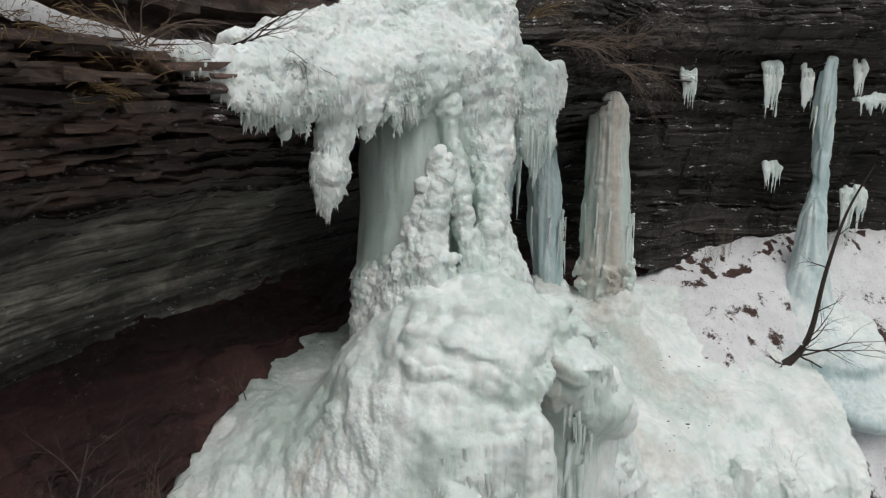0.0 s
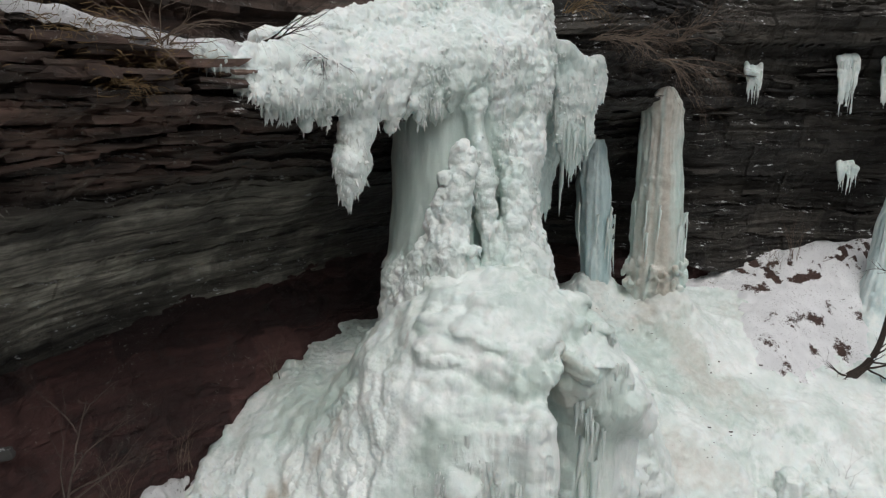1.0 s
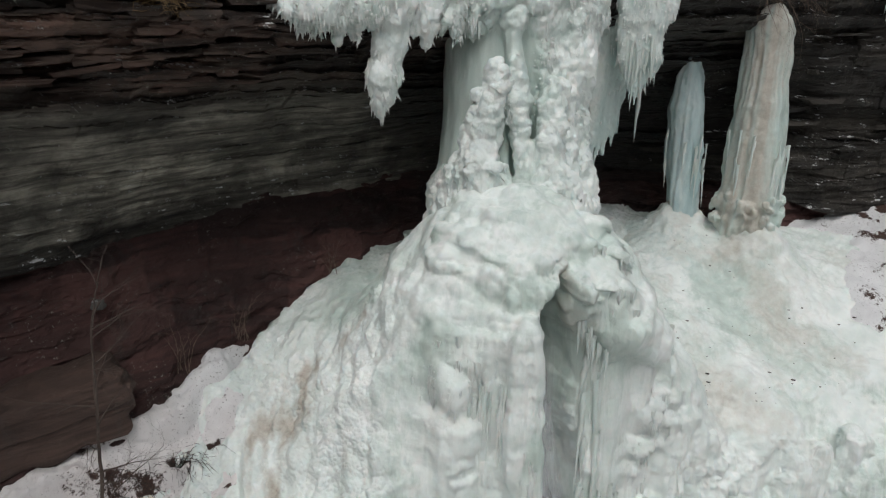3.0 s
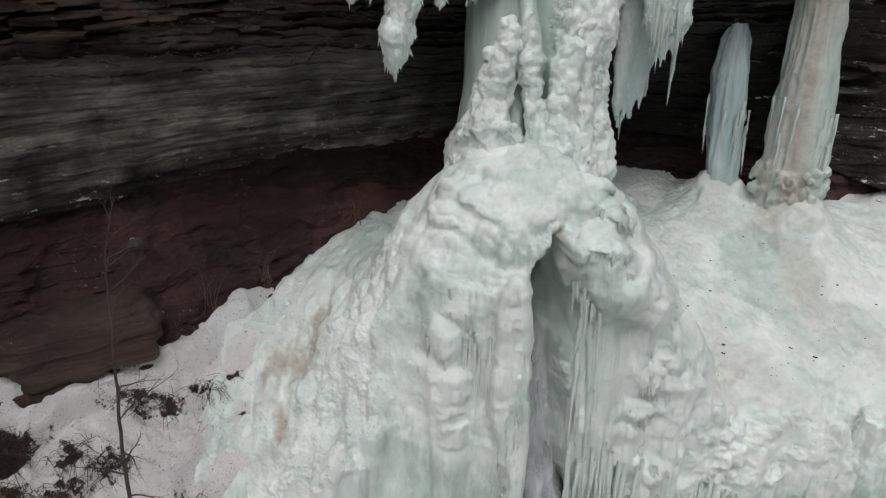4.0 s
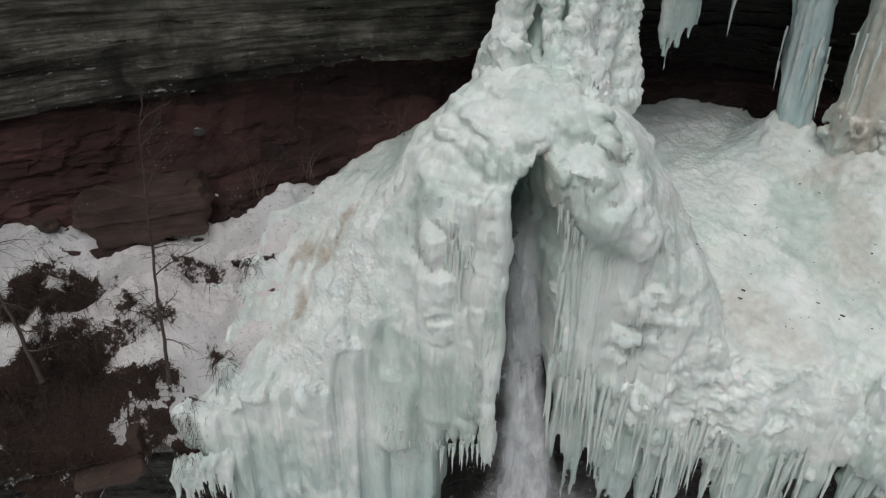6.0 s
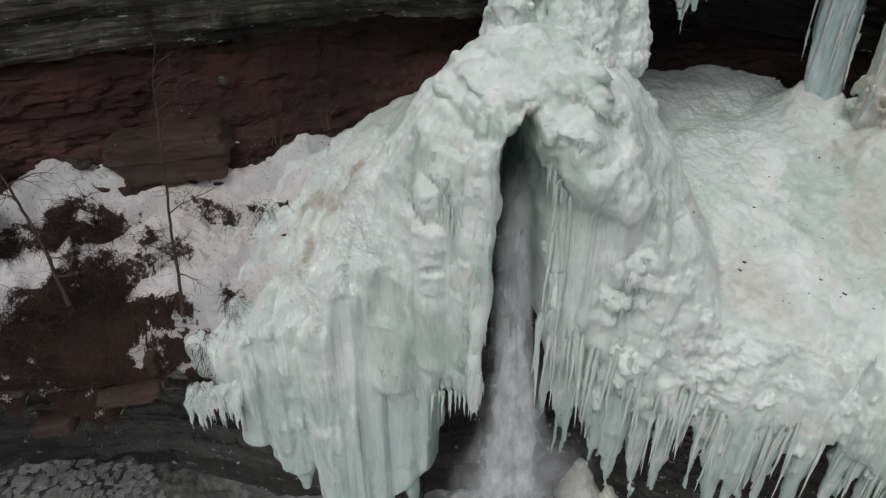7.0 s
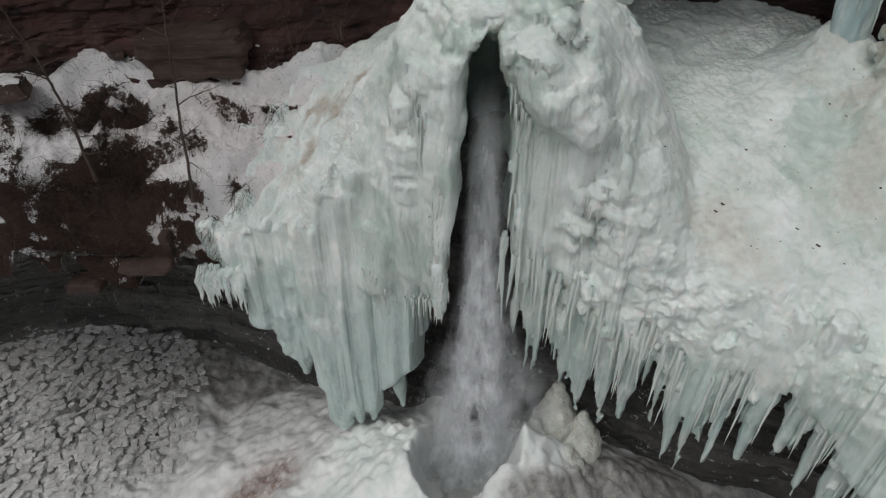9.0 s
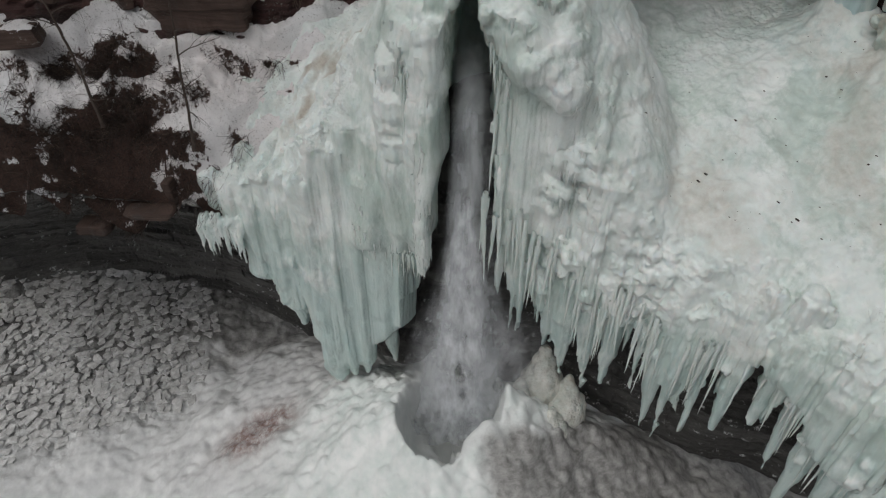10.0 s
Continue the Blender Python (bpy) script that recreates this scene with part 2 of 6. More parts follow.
def rock_material(name, dark, mid, light, frost=0.0, beds=2.6, warm=False, fine=0.6):
    n = Nodes(name)
    bed = n.noise(beds, 6, 0.6, (0.10, 0.10, 1.0))
    blot = n.noise(0.7, 6, 0.65)
    col = n.ramp(bed, (0.3, dark), (0.52, mid), (0.78, light))
    lamina = n.bw(n.noise(beds * 4.5, 5, 0.65, (0.05, 0.05, 1.0)), 0.40, 0.58)
    col = n.mix(n.math("MULTIPLY", n.math("SUBTRACT", 1.0, lamina), n.math("SUBTRACT", fine, n.math("MULTIPLY", n.attr("joint"), 0.7 * fine))), col, dark)
    if warm:
        col = n.mix(n.math("MULTIPLY", n.attr("pale"), n.bw(n.noise(1.0, 6, 0.6, (0.10, 0.10, 1.0)), 0.36, 0.60)), col, n.mix(n.math("MULTIPLY", lamina, n.bw(blot, 0.7, 0.3)), (0.17, 0.164, 0.136), (0.74, 0.71, 0.60)))
        col = n.mix(n.math("MULTIPLY", n.attr("tone"), n.bw(n.noise(1.3, 5, 0.6, (0.3, 0.3, 1.5)), 0.3, 0.65)), col, n.mix(n.bw(bed, 0.35, 0.7), (0.042, 0.025, 0.020), (0.48, 0.30, 0.235)))
    col = n.mix(n.bw(blot, 0.4, 0.75), col, n.mix(0.55, col, dark), "MIX")
    slab = n.attr("slab")
    col = n.mix(n.bw(slab, 0.55, 1.0), n.mix(n.bw(slab, 0.5, 0.0), col, dark), n.mix(0.5, col, light))
    # wet black seeps running down the face
    seep = n.bw(n.noise(1.1, 4, 0.6, (1, 1, 0.12)), 0.55, 0.68)
    col = n.mix(n.math("MULTIPLY", seep, 0.55), col, tuple(0.45 * c for c in dark))
    spots = n.bw(n.noise(7.0, 5, 0.8), 0.60, 0.66)
    lichen = n.math("MULTIPLY", spots, n.bw(n.noise(0.55, 3), 0.49, 0.62))
    col = n.mix(n.math("MULTIPLY", lichen, 0.75), col, (0.42, 0.43, 0.38))
    if frost:
        f = n.math("MULTIPLY", n.bw(n.up(), 0.5, 0.85), n.bw(n.noise(1.8, 6, 0.8), 0.565, 0.61))
        col = n.mix(n.math("MULTIPLY", f, frost), col, (0.75, 0.77, 0.77))
    # shade of the deep recess behind the fall, painted into colour and gloss
    shaded = n.bw(n.math("ADD", n.attr("alcove_shade"), n.math("MULTIPLY", n.math("SUBTRACT", n.noise(0.6, 5, 0.65), 0.5), 0.9)), 0.3, 0.75)
    col = n.mix(n.math("MULTIPLY", shaded, 0.62), col, tuple(0.5 * c for c in dark))
    n.bump(n.noise(14, 6, 0.75, (0.45, 0.45, 1.6)), 0.9, 0.07)
    n.set(base_color=col, roughness=n.math("SUBTRACT", 0.8, n.math("MULTIPLY", n.math("MAXIMUM", seep, shaded), 0.35)))
    return n.m


def snow_ground_material():
    """Snow over dead leaves, grass and stones: 'bare' tells where the ground shows."""
    n = Nodes("snow_ground")
    bare, dirt = n.attr("bare"), n.attr("dirt")
    rag = n.math("ADD", bare, n.math("ADD", n.math("MULTIPLY", n.math("SUBTRACT", n.noise(1.1, 4, 0.6), 0.5), 0.7), n.math("MULTIPLY", n.math("SUBTRACT", n.noise(5.5, 6, 0.8), 0.5), 1.1)))
    show = n.bw(rag, 0.47, 0.55)
    snow = n.mix(n.bw(n.noise(1.4, 5, 0.6), 0.35, 0.7), (0.90, 0.91, 0.92), (0.80, 0.81, 0.82))
    snow = n.mix(n.math("MULTIPLY", dirt, 0.8), snow, n.mix(n.bw(n.noise(3, 5, 0.7), 0.3, 0.7), (0.58, 0.44, 0.40), (0.70, 0.63, 0.60)))
    soil = n.mix(n.bw(n.noise(14, 5, 0.8), 0.35, 0.65), (0.021, 0.0105, 0.008), (0.095, 0.050, 0.037))
    speck = n.math("MULTIPLY", n.bw(n.noise(13, 4, 0.8), 0.59, 0.64), n.bw(n.noise(0.8, 4, 0.7), 0.36, 0.56))
    snow = n.mix(n.math("MULTIPLY", speck, 0.85), snow, soil)
    n.bump(n.noise(5, 7, 0.75), 0.9, 0.14)
    n.set(base_color=n.mix(show, snow, soil), roughness=0.75)
    return n.m


def gravel_material():
    """Frosted rubble and thin ice on the floor below the fall."""
    n = Nodes("frosted_rubble")
    v = n.noise(3.2, kind="ShaderNodeTexVoronoi")
    stony, dirt = n.attr("stony"), n.attr("dirt")
    gap = n.math("MULTIPLY", n.bw(v, 0.60, 0.74), n.math("MULTIPLY", stony, n.bw(n.noise(0.9, 3), 0.4, 0.6)))
    base = n.mix(n.bw(n.noise(0.8, 6, 0.65), 0.35, 0.7), (0.82, 0.83, 0.825), (0.60, 0.61, 0.605))
    base = n.mix(n.attr("icy"), base, n.mix(n.bw(n.noise(1.2, 5, 0.6), 0.35, 0.65), (0.90, 0.915, 0.90), (0.72, 0.78, 0.755)))
    base = n.mix(n.math("MULTIPLY", dirt, n.bw(n.noise(2.0, 5, 0.75), 0.3, 0.6)), base, (0.27, 0.17, 0.15))
    apron = n.mix(n.bw(n.noise(1.6, 6, 0.7, (1, 1, 2)), 0.35, 0.65), (0.18, 0.177, 0.17), (0.46, 0.455, 0.44))
    base = n.mix(n.bw(n.math("ADD", n.attr("rocky"), n.math("MULTIPLY", n.math("SUBTRACT", n.noise(1.1, 5, 0.7), 0.5), 0.8)), 0.3, 0.7), base, apron)
    base = n.mix(n.math("MULTIPLY", stony, n.bw(n.noise(1.5, 4, 0.7), 0.3, 0.6)), base, (0.15, 0.148, 0.142))
    col = n.mix(gap, base, (0.06, 0.058, 0.055))
    n.bump(n.math("MULTIPLY", v, n.math("MULTIPLY", stony, -1.0)), 0.8, 0.09, n.bump(n.noise(10, 5, 0.7), 0.5, 0.06))
    n.set(base_color=col, roughness=0.7)
    return n.m


def plain(name, a, b, scale=8.0, rough=0.85, stretch=(1, 1, 1), bump=0.4):
    n = Nodes(name)
    f = n.noise(scale, 5, 0.7, stretch)
    n.bump(f, bump, 0.02)
    n.set(base_color=n.mix(n.bw(f, 0.3, 0.7), a, b), roughness=rough)
    return n.m


def water_material():
    """Falling water broken into white veils."""
    n = Nodes("falling_water")
    veil = n.bw(n.math("ADD", n.noise(1.3, 5, 0.6, (1, 1, 0.45)), n.math("MULTIPLY", n.noise(5, 3, 0.6, (1, 1, 0.15)), 0.25)), 0.42, 0.76)
    n.set(base_color=(0.76, 0.785, 0.81), roughness=0.6, alpha=n.math("MULTIPLY", veil, n.attr("veil")))
    return n.m


ICE = ice_material()
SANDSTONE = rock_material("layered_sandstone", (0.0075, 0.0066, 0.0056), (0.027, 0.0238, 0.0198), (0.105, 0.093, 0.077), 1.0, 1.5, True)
SHALE = rock_material("red_shale", (0.015, 0.0066, 0.006), (0.066, 0.028, 0.025), (0.15, 0.070, 0.062), 0.0, 1.3)
LOWER_ROCK = rock_material("wet_grey_rock", (0.036, 0.035, 0.0335), (0.105, 0.103, 0.098), (0.24, 0.237, 0.228), 0.95, 0.7, False, 0.15)
BLOCK = rock_material("brown_block", (0.036, 0.021, 0.016), (0.085, 0.052, 0.041), (0.14, 0.09, 0.072))
SNOW_GROUND = snow_ground_material()
RUBBLE = gravel_material()
BARK = plain("grey_bark", (0.034, 0.025, 0.021), (0.105, 0.078, 0.064), 12, 0.9, (1, 1, 0.3))
DARK_BARK = plain("wet_dark_bark", (0.014, 0.009, 0.007), (0.045, 0.029, 0.022), 14, 0.8, (1, 1, 0.4))
TWIG = plain("dead_twigs", (0.085, 0.06, 0.045), (0.22, 0.165, 0.125), 6)
STRAW = plain("dead_grass", (0.12, 0.075, 0.03), (0.27, 0.18, 0.085), 6)
WATER = water_material()

# ---- the large structure: cliffs, ledges and floors ----
RIM = [(-11, -8, 27), (-9, 0, 27), (-7.5, 6, 26.6), (-6.1, 10.5, 26.0), (-4.6, 13, 25.6), (-3.2, 15.3, 25.4), (-1.2, 17.8, 25.4), (1, 20, 25.6),
       (3, 21.9, 25.9), (5.5, 25.2, 26), (8, 28.2, 26.2), (10.4, 29.7, 26.6), (13.5, 30.3, 27), (18, 30.6, 27), (28, 31, 27)]
BASE = [(-14, -8, 19.6), (-12.2, 0, 19.5), (-11.3, 6, 19.5), (-10.8, 11, 19.3), (-10.2, 14, 19.3), (-8.6, 16.8, 19.6), (-6.3, 20.6, 19.6), (-3.8, 25, 19.4),
        (-1.2, 28, 19.2), (2.6, 29.8, 19), (6.5, 30.2, 18.6), (10, 31.2, 17.6), (13.5, 33.4, 17.6), (18, 34, 17.6), (28, 34.5, 17.6)]
LEDGE_TOP = [(-9.5, -8, 11), (-7.4, 0, 11), (-6.3, 2.8, 10.6), (-5.5, 5.4, 10), (-5, 7.5, 9.5), (-4, 10.5, 9.5), (-1.5, 13.8, 13.5), (0.2, 16.2, 16),
             (3.2, 18.8, 14), (7, 21.3, 10), (11, 23.5, 10), (22, 26, 10)]
LEDGE_BASE = [(-20, -9, -3), (-18.5, 0, -2.5), (-17, 4, -4), (-14.5, 7.5, -5), (-10.5, 10.5, -5.5), (-6, 13, -5.5), (-3, 15.5, -5), (-0.5, 18, -3),
              (2.5, 21, -2), (7, 24, -2), (11, 27, -2), (22, 29, -2)]


def beds(s, z, thick, seed, block=2.2):
    """How far each bed of rock stands out, bed by bed and block by block."""
    w = z + 0.35 * fbm(s * 0.12, z * 0.1, 0, 3, seed) + 0.05 * s * 0.2
    out = 0
    for k, (th, amp) in enumerate(((thick, 1.0), (thick * 0.37, 0.45), (thick * 0.15, 0.22))):
        i = np.floor(w / th + 0.15 * vnoise(s * 0.8, i0 := np.floor(w / th), 0, seed + 9))
        j = np.floor(s / (block * (0.5 ** k)) + 7 * hash3(i, i0 * 0, i0 * 0, seed + k))
        if k == 0:
            tone = 0.5 * hash3(i, i * 0, i * 0, seed + 50) + 0.5 * hash3(i, j, i * 0, seed + 51)
        out = out + amp * (0.65 * hash3(i, i * 0, i * 0, seed + 20 + k) + 0.35 * hash3(i, j, i * 0, seed + 30 + k) - 0.5)
    return out, tone


def cliff(name, top, bottom, material, label, ns, nv, power, thick, depth, seed, crown=None, rough=0.12):
    """A bedded rock face ruled between two lines, with an optional crown above its upper line."""
    t, b = path_points(top, ns), path_points(bottom, ns)
    s = np.concatenate([[0], np.cumsum(np.linalg.norm(np.diff(t[:, :2], axis=0), axis=1))])
    out = t[:, :2] - b[:, :2]
    tang = np.gradient(t[:, :2], axis=0)
    nrm = np.stack([tang[:, 1], -tang[:, 0]], 1)
    nrm /= np.linalg.norm(nrm, axis=1)[:, None]
    v = np.linspace(0, 1, nv)
    xy = b[:, None, :2] + out[:, None] * (v ** power)[None, :, None]
    z = b[:, None, 2] + (t[:, 2] - b[:, 2])[:, None] * v[None]
    bold = np.broadcast_to(0.40 + 0.60 * step(0.5, 0.8, v), z.shape)
    if crown is not None:
        m = int(nv * 0.6)
        u = np.linspace(0, 1, m)[1:]
        east = step(1.5, 4.0, t[:, 0])[:, None]
        prof = []
        for rows in crown:
            k = np.linspace(0, 1, len(rows))
            prof.append([np.interp(u, k, [r[i] for r in rows])[None] for i in (0, 1)])
        zz = prof[0][0] * (1 - east) + prof[1][0] * east
        bb = prof[0][1] * (1 - east) + prof[1][1] * east
        xy = np.concatenate([xy, t[:, None, :2] - nrm[:, None] * bb[..., None]], 1)
        z = np.concatenate([z, t[:, 2:3] + zz], 1)
        bold = np.concatenate([bold, np.ones((ns, m - 1))], 1)
        bold = np.maximum(bold, 0.75 * step(7, 10, t[:, 0])[:, None])
    else:
        bold = np.ones(z.shape)
    S = np.broadcast_to(s[:, None], z.shape)
    relief, slab = beds(S, z, thick, seed)
    joint = np.broadcast_to(step(6.5, 9.0, t[:, 0])[:, None], z.shape) if crown is not None else np.zeros(z.shape)
    if crown is not None:
        blocks, face = beds(S, z, 1.5, seed + 7, 1.7)
        relief, slab = relief + joint * (0.75 * blocks - 0.6 * relief), slab + joint * (face - slab)
    d = depth * bold * relief + rough * fbm(xy[..., 0] * 1.1, xy[..., 1] * 1.1, z * 2.2, 4, seed) + 0.5 * depth * fbm(S * 0.25, z * 0.3, 0, 3, seed + 4)
    xy = xy + nrm[:, None] * d[..., None]
    z = z + 0.05 * fbm(S * 1.5, z * 2, 3, 3, seed + 5)
    tone = step(23.4, 24.8, z) * step(2, -3, xy[..., 0])
    pale = step(24.6, 23.4, z) * step(-2.5, -7.5, xy[..., 0]) if crown is not None else step(-2.5, -7, xy[..., 0]) * step(12, 8, z)
    slab = 0.5 + (slab - 0.5) * np.maximum(bold, 0.35)
    verts = np.concatenate([xy, z[..., None]], -1).reshape(-1, 3)
    # the last mask paints shade into the recess around the fall
    ob = mesh_part(name, verts, grid_faces(*z.shape), material, smooth=False, tone=tone.ravel(), pale=pale.ravel(), slab=slab.ravel(), joint=joint.ravel(),
                   alcove_shade=(step(7.5, 3.5, np.hypot(xy[..., 0] - 0.5, 0.6 * (xy[..., 1] - 22.0))) * step(14.5, 15.5, z) * step(26.5, 24.0, z)).ravel())
    return tagged(ob, label, "cliff", kind="structure")


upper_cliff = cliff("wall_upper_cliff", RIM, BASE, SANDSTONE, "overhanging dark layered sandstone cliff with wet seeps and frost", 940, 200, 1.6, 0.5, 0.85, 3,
                    crown=([(0, 0), (0.5, 0.05), (0.95, 0.15), (1.15, 0.6), (1.6, 2.6), (4.0, 3.2), (7, 5), (11, 9), (12, 40)],
                           [(0, 0), (0.9, -0.4), (1.6, -0.8), (2.4, -0.9), (3.2, -0.7), (5, 0.2), (7, 1.4), (10, 4.5), (11, 40)]))
SHALE_TOP = [(x - 0.5, y + 0.6, z + 0.7) for x, y, z in BASE]
SHALE_LOW = [(-13.2, -8, 15.2), (-11.6, 0, 15.4), (-10.6, 4, 15.6), (-8.6, 7.4, 15.0), (-7.2, 10.3, 14.8), (-7.1, 12.9, 15.6), (-5.9, 15.6, 16.6), (-4.8, 18.4, 16.8),
             (-3.4, 22.6, 16.8), (-0.6, 26.6, 16.0), (3.2, 28.8, 15.5), (7.2, 29.6, 15.5), (10.6, 30.8, 15.5), (14, 33, 15.5), (18.5, 33.6, 15.5), (28, 34, 15.5)]
cliff("wall_red_shale", SHALE_TOP, SHALE_LOW, SHALE, "dark red crumbling shale wall under the overhang", 560, 130, 1.25, 0.9, 0.28, 11, rough=0.28)
cliff("wall_lower_cliff", LEDGE_TOP, LEDGE_BASE, LOWER_ROCK, "undercut wet grey rock face below the snowy ledge", 620, 170, 2.0, 1.1, 0.55, 23, rough=0.16)


# the floor below the fall, one sheet that runs on to the horizon
def floor_height(x, y):
    r = np.hypot(x - 3.2, y - 13.6)
    a = np.arctan2(y - 13.6, x - 3.2)
    rim = 3.3 + 0.8 * vnoise(2.2 * np.cos(a), 2.2 * np.sin(a), 0, 5) - 2.6 * step(0.3, 0.9, np.cos(a - 2.35)) + 0.9 * step(0.75, 1.0, np.cos(a - 1.45)) + 0.5 * step(0.9, 1.0, np.cos(a - 0.2))
    r = r + 0.55 * step(0.85, 1.0, np.cos(a - 0.15)) - 0.3 * step(0.8, 1.0, np.cos(a + 0.75))
    outer = rim - 0.85 * np.clip(r - 2.3, 0, None) + 0.018 * np.clip(r - 2.3, 0, 12) ** 2
    ring = np.where(r < 2.3, rim - 4.5 * (1 - (r / 2.3) ** 4), outer)
    flat = -5.0 - 0.18 * np.clip(x + 12, -3, 4) + 0.25 * np.clip(-x - 13, 0, 20) - 0.12 * np.clip(y - 2, -4, 6) * step(-4, -9, x)
    flat = flat + 1.5 * step(3, 14, x)
    z = smax(ring, flat, 1.2)
    near = step(60, 25, np.hypot(x, y - 8))
    return z + near * (0.35 * fbm(x * 0.5, y * 0.5, 0, 4, 31) + 0.12 * fbm(x * 2.2, y * 2.2, 0, 3, 33)) - (1 - near) * 1.5


def ground_axis(lo, hi, fine, far):
    mid = np.arange(lo, hi, fine)
    out = np.geomspace(0.5, far, 24)
    return np.concatenate([(lo - out)[::-1], mid, hi + out])


gx, gy = np.meshgrid(ground_axis(-22, 16, 0.11, 1500), ground_axis(-6, 28, 0.11, 1500), indexing="ij")
gz = floor_height(gx, gy)
stony = step(-6, -11, gx) * step(6.5, 3, gy + 0.35 * gx + 5) * 1.0
stony = np.maximum(stony, 0.75 * step(-12, -14, gx))
inside = np.hypot(gx - 3.2, gy - 13.6)
stone = cells(gx * 2.6, gy * 2.6, gx * 0, 41)
gz = gz + np.where(stony > 0.05, stony * 0.09 * (0.5 - stone), 0)
icy = step(11, 4.5, inside) * (0.35 + 0.65 * step(2.0, 2.6, inside))
gz = gz + icy * (0.5 * (0.55 - cells(gx * 1.3, gy * 1.3, gz * 1.3, 47)) + 0.26 * (0.5 - cells(gx * 3.0, gy * 3.0, gz * 3.0, 48)))
red = 2.0 * np.exp(-(((gx + 2.9) / 1.2) ** 2 + ((gy - 6.0) / 1.7) ** 2))
rocky = step(-12.0, -16.5, gx + 2.5 * fbm(gx * 0.3, gy * 0.3, 0, 3, 43) - 0.55 * np.clip(gy - 1, 0, 8)) * step(60, 30, np.hypot(gx, gy))
# grey slabs below the right curtain, its shadow on them put into the colour
rocky = np.maximum(rocky, step(4.6, 6.2, gx + 0.7 * fbm(gx * 0.6, gy * 0.6, 0, 3, 44)) * step(12.6, 15.0, gy) * step(40, 25, gx))
icy = icy * (1 - 0.85 * step(4.6, 6.2, gx) * step(12.6, 15.0, gy))
ground = mesh_part("ground", np.stack([gx, gy, gz], -1).reshape(-1, 3), grid_faces(*gx.shape), RUBBLE, smooth=True,
                   stony=stony.ravel(), dirt=np.clip(red, 0, 1).ravel(), icy=icy.ravel(), rocky=rocky.ravel())
tagged(ground, "frosted rubble and snow-dusted ice below the fall", "ground", kind="structure")


# an unseen hillside added across the gorge to keep low sky light out
va, vr = np.meshgrid(np.radians(np.linspace(-205, 25, 150)), np.linspace(0, 1, 40), indexing="ij")
vrad = 48 + 75 * vr + 5 * vnoise(va * 4, vr * 3, 0, 37)
vz = -9 + 52 * vr ** 0.8 + 3.0 * fbm(va * 9, vr * 6, 0, 4, 38)
m = va.size
sky_blocker = mesh_part("backdrop_sky_blocker", np.stack([4 + vrad * np.cos(va), 12 + vrad * np.sin(va), vz], -1).reshape(-1, 3), grid_faces(150, 40), SNOW_GROUND,
                   bare=np.full(m, 0.75), dirt=np.full(m, 0.4))
tagged(sky_blocker, "unseen hillside with patchy snow, added to block low sky light", "hillside", kind="structure")


# ---- the snowy ledge beside the fall ----
def ledge_height(x, y):
    z = 13.0 + 0.65 * (-x - 5.2) + 0.25 * (y - 6.8)
    z = smin(z, 16.7 + 0.10 * (-x - 9), 0.8)
    q = z / 0.85 + 0.9 * fbm(x * 0.28, y * 0.28, 0, 3, 51)
    k = np.floor(q)
    shelf = 0.85 * (k + step(0.72, 0.93, q - k) - 0.9 * fbm(x * 0.28, y * 0.28, 0, 3, 51))
    z = 0.75 * shelf + 0.25 * z
    return z + 0.12 * fbm(x * 0.7, y * 0.7, 0, 4, 53) + 0.10 * fbm(x * 3, y * 3, 0, 4, 54) + 0.10 * (0.4 - cells(x * 2.2, y * 2.2, x * 0, 55))


LEDGE_EDGE = [(-9.6, -9), (-7.6, 0), (-6.5, 2.8), (-5.4, 5.4), (-4.5, 7.6), (-3.6, 9.6), (-2.6, 12.5), (-2.4, 16)]
nu, nv = 420, 220
edge = path_points([(*p, 0) for p in LEDGE_EDGE], nu)[:, :2]
inner = path_points([(-15.5, -9, 0), (-13.6, 0, 0), (-12.6, 4, 0), (-12.2, 8.5, 0), (-11.6, 11.5, 0), (-10.6, 14.5, 0), (-8.5, 18, 0), (-6, 21, 0)], nu)[:, :2]
w = np.linspace(0, 1, nv)
lx = edge[:, None, 0] + (inner - edge)[:, None, 0] * w[None]
ly = edge[:, None, 1] + (inner - edge)[:, None, 1] * w[None]
lz = ledge_height(lx, ly)
drop = step(0.14, 0.0, w)[None] * (1.0 + 0.25 * vnoise(lx * 1.3, ly * 1.3, 0, 57))
lz = lz - 2.9 * drop ** 1.3 - 0.5 * step(9, 12, ly) * step(-5.0, -4.0, lx)
lz = lz + 0.45 * step(-6.4, -8.0, lx) * step(12.0, 10.5, ly)
pile = np.exp(-((lx + 6.8) / 1.5) ** 2 - ((ly - 12.5) / 1.5) ** 2) * step(-8.0, -7.2, lx)
lz = lz + pile * (0.95 + 0.25 * fbm(lx * 1.3, ly * 1.3, 0, 4, 66) + 0.2 * (0.5 - cells(lx * 2.2, ly * 2.2, lx * 0, 67)))
bare = 0.56 * step(0.155, 0.05, w + 0.03 * vnoise(ly[:, :1] * 1.2, 0, 0, 60)) * step(8.5, 6.5, ly) + 0.13 + 0.34 * fbm(lx * 0.55, ly * 0.55, 2, 3, 58)
bare = bare - 0.5 * step(0.12, 0.4, fbm(lx * 1.9, ly * 1.9, lz * 2.4, 4, 68)) * step(0.12, 0.05, w)[None]
steep = np.abs(np.gradient(lz, axis=1)) / np.maximum(np.hypot(*(inner - edge).T)[:, None] / nv, 1e-3)
bare = bare - 0.25 * pile + 0.36 * (1 - pile) * step(0.75, 1.4, steep) * (0.6 + 0.4 * vnoise(lx * 0.7, ly * 0.7, 0, 56))
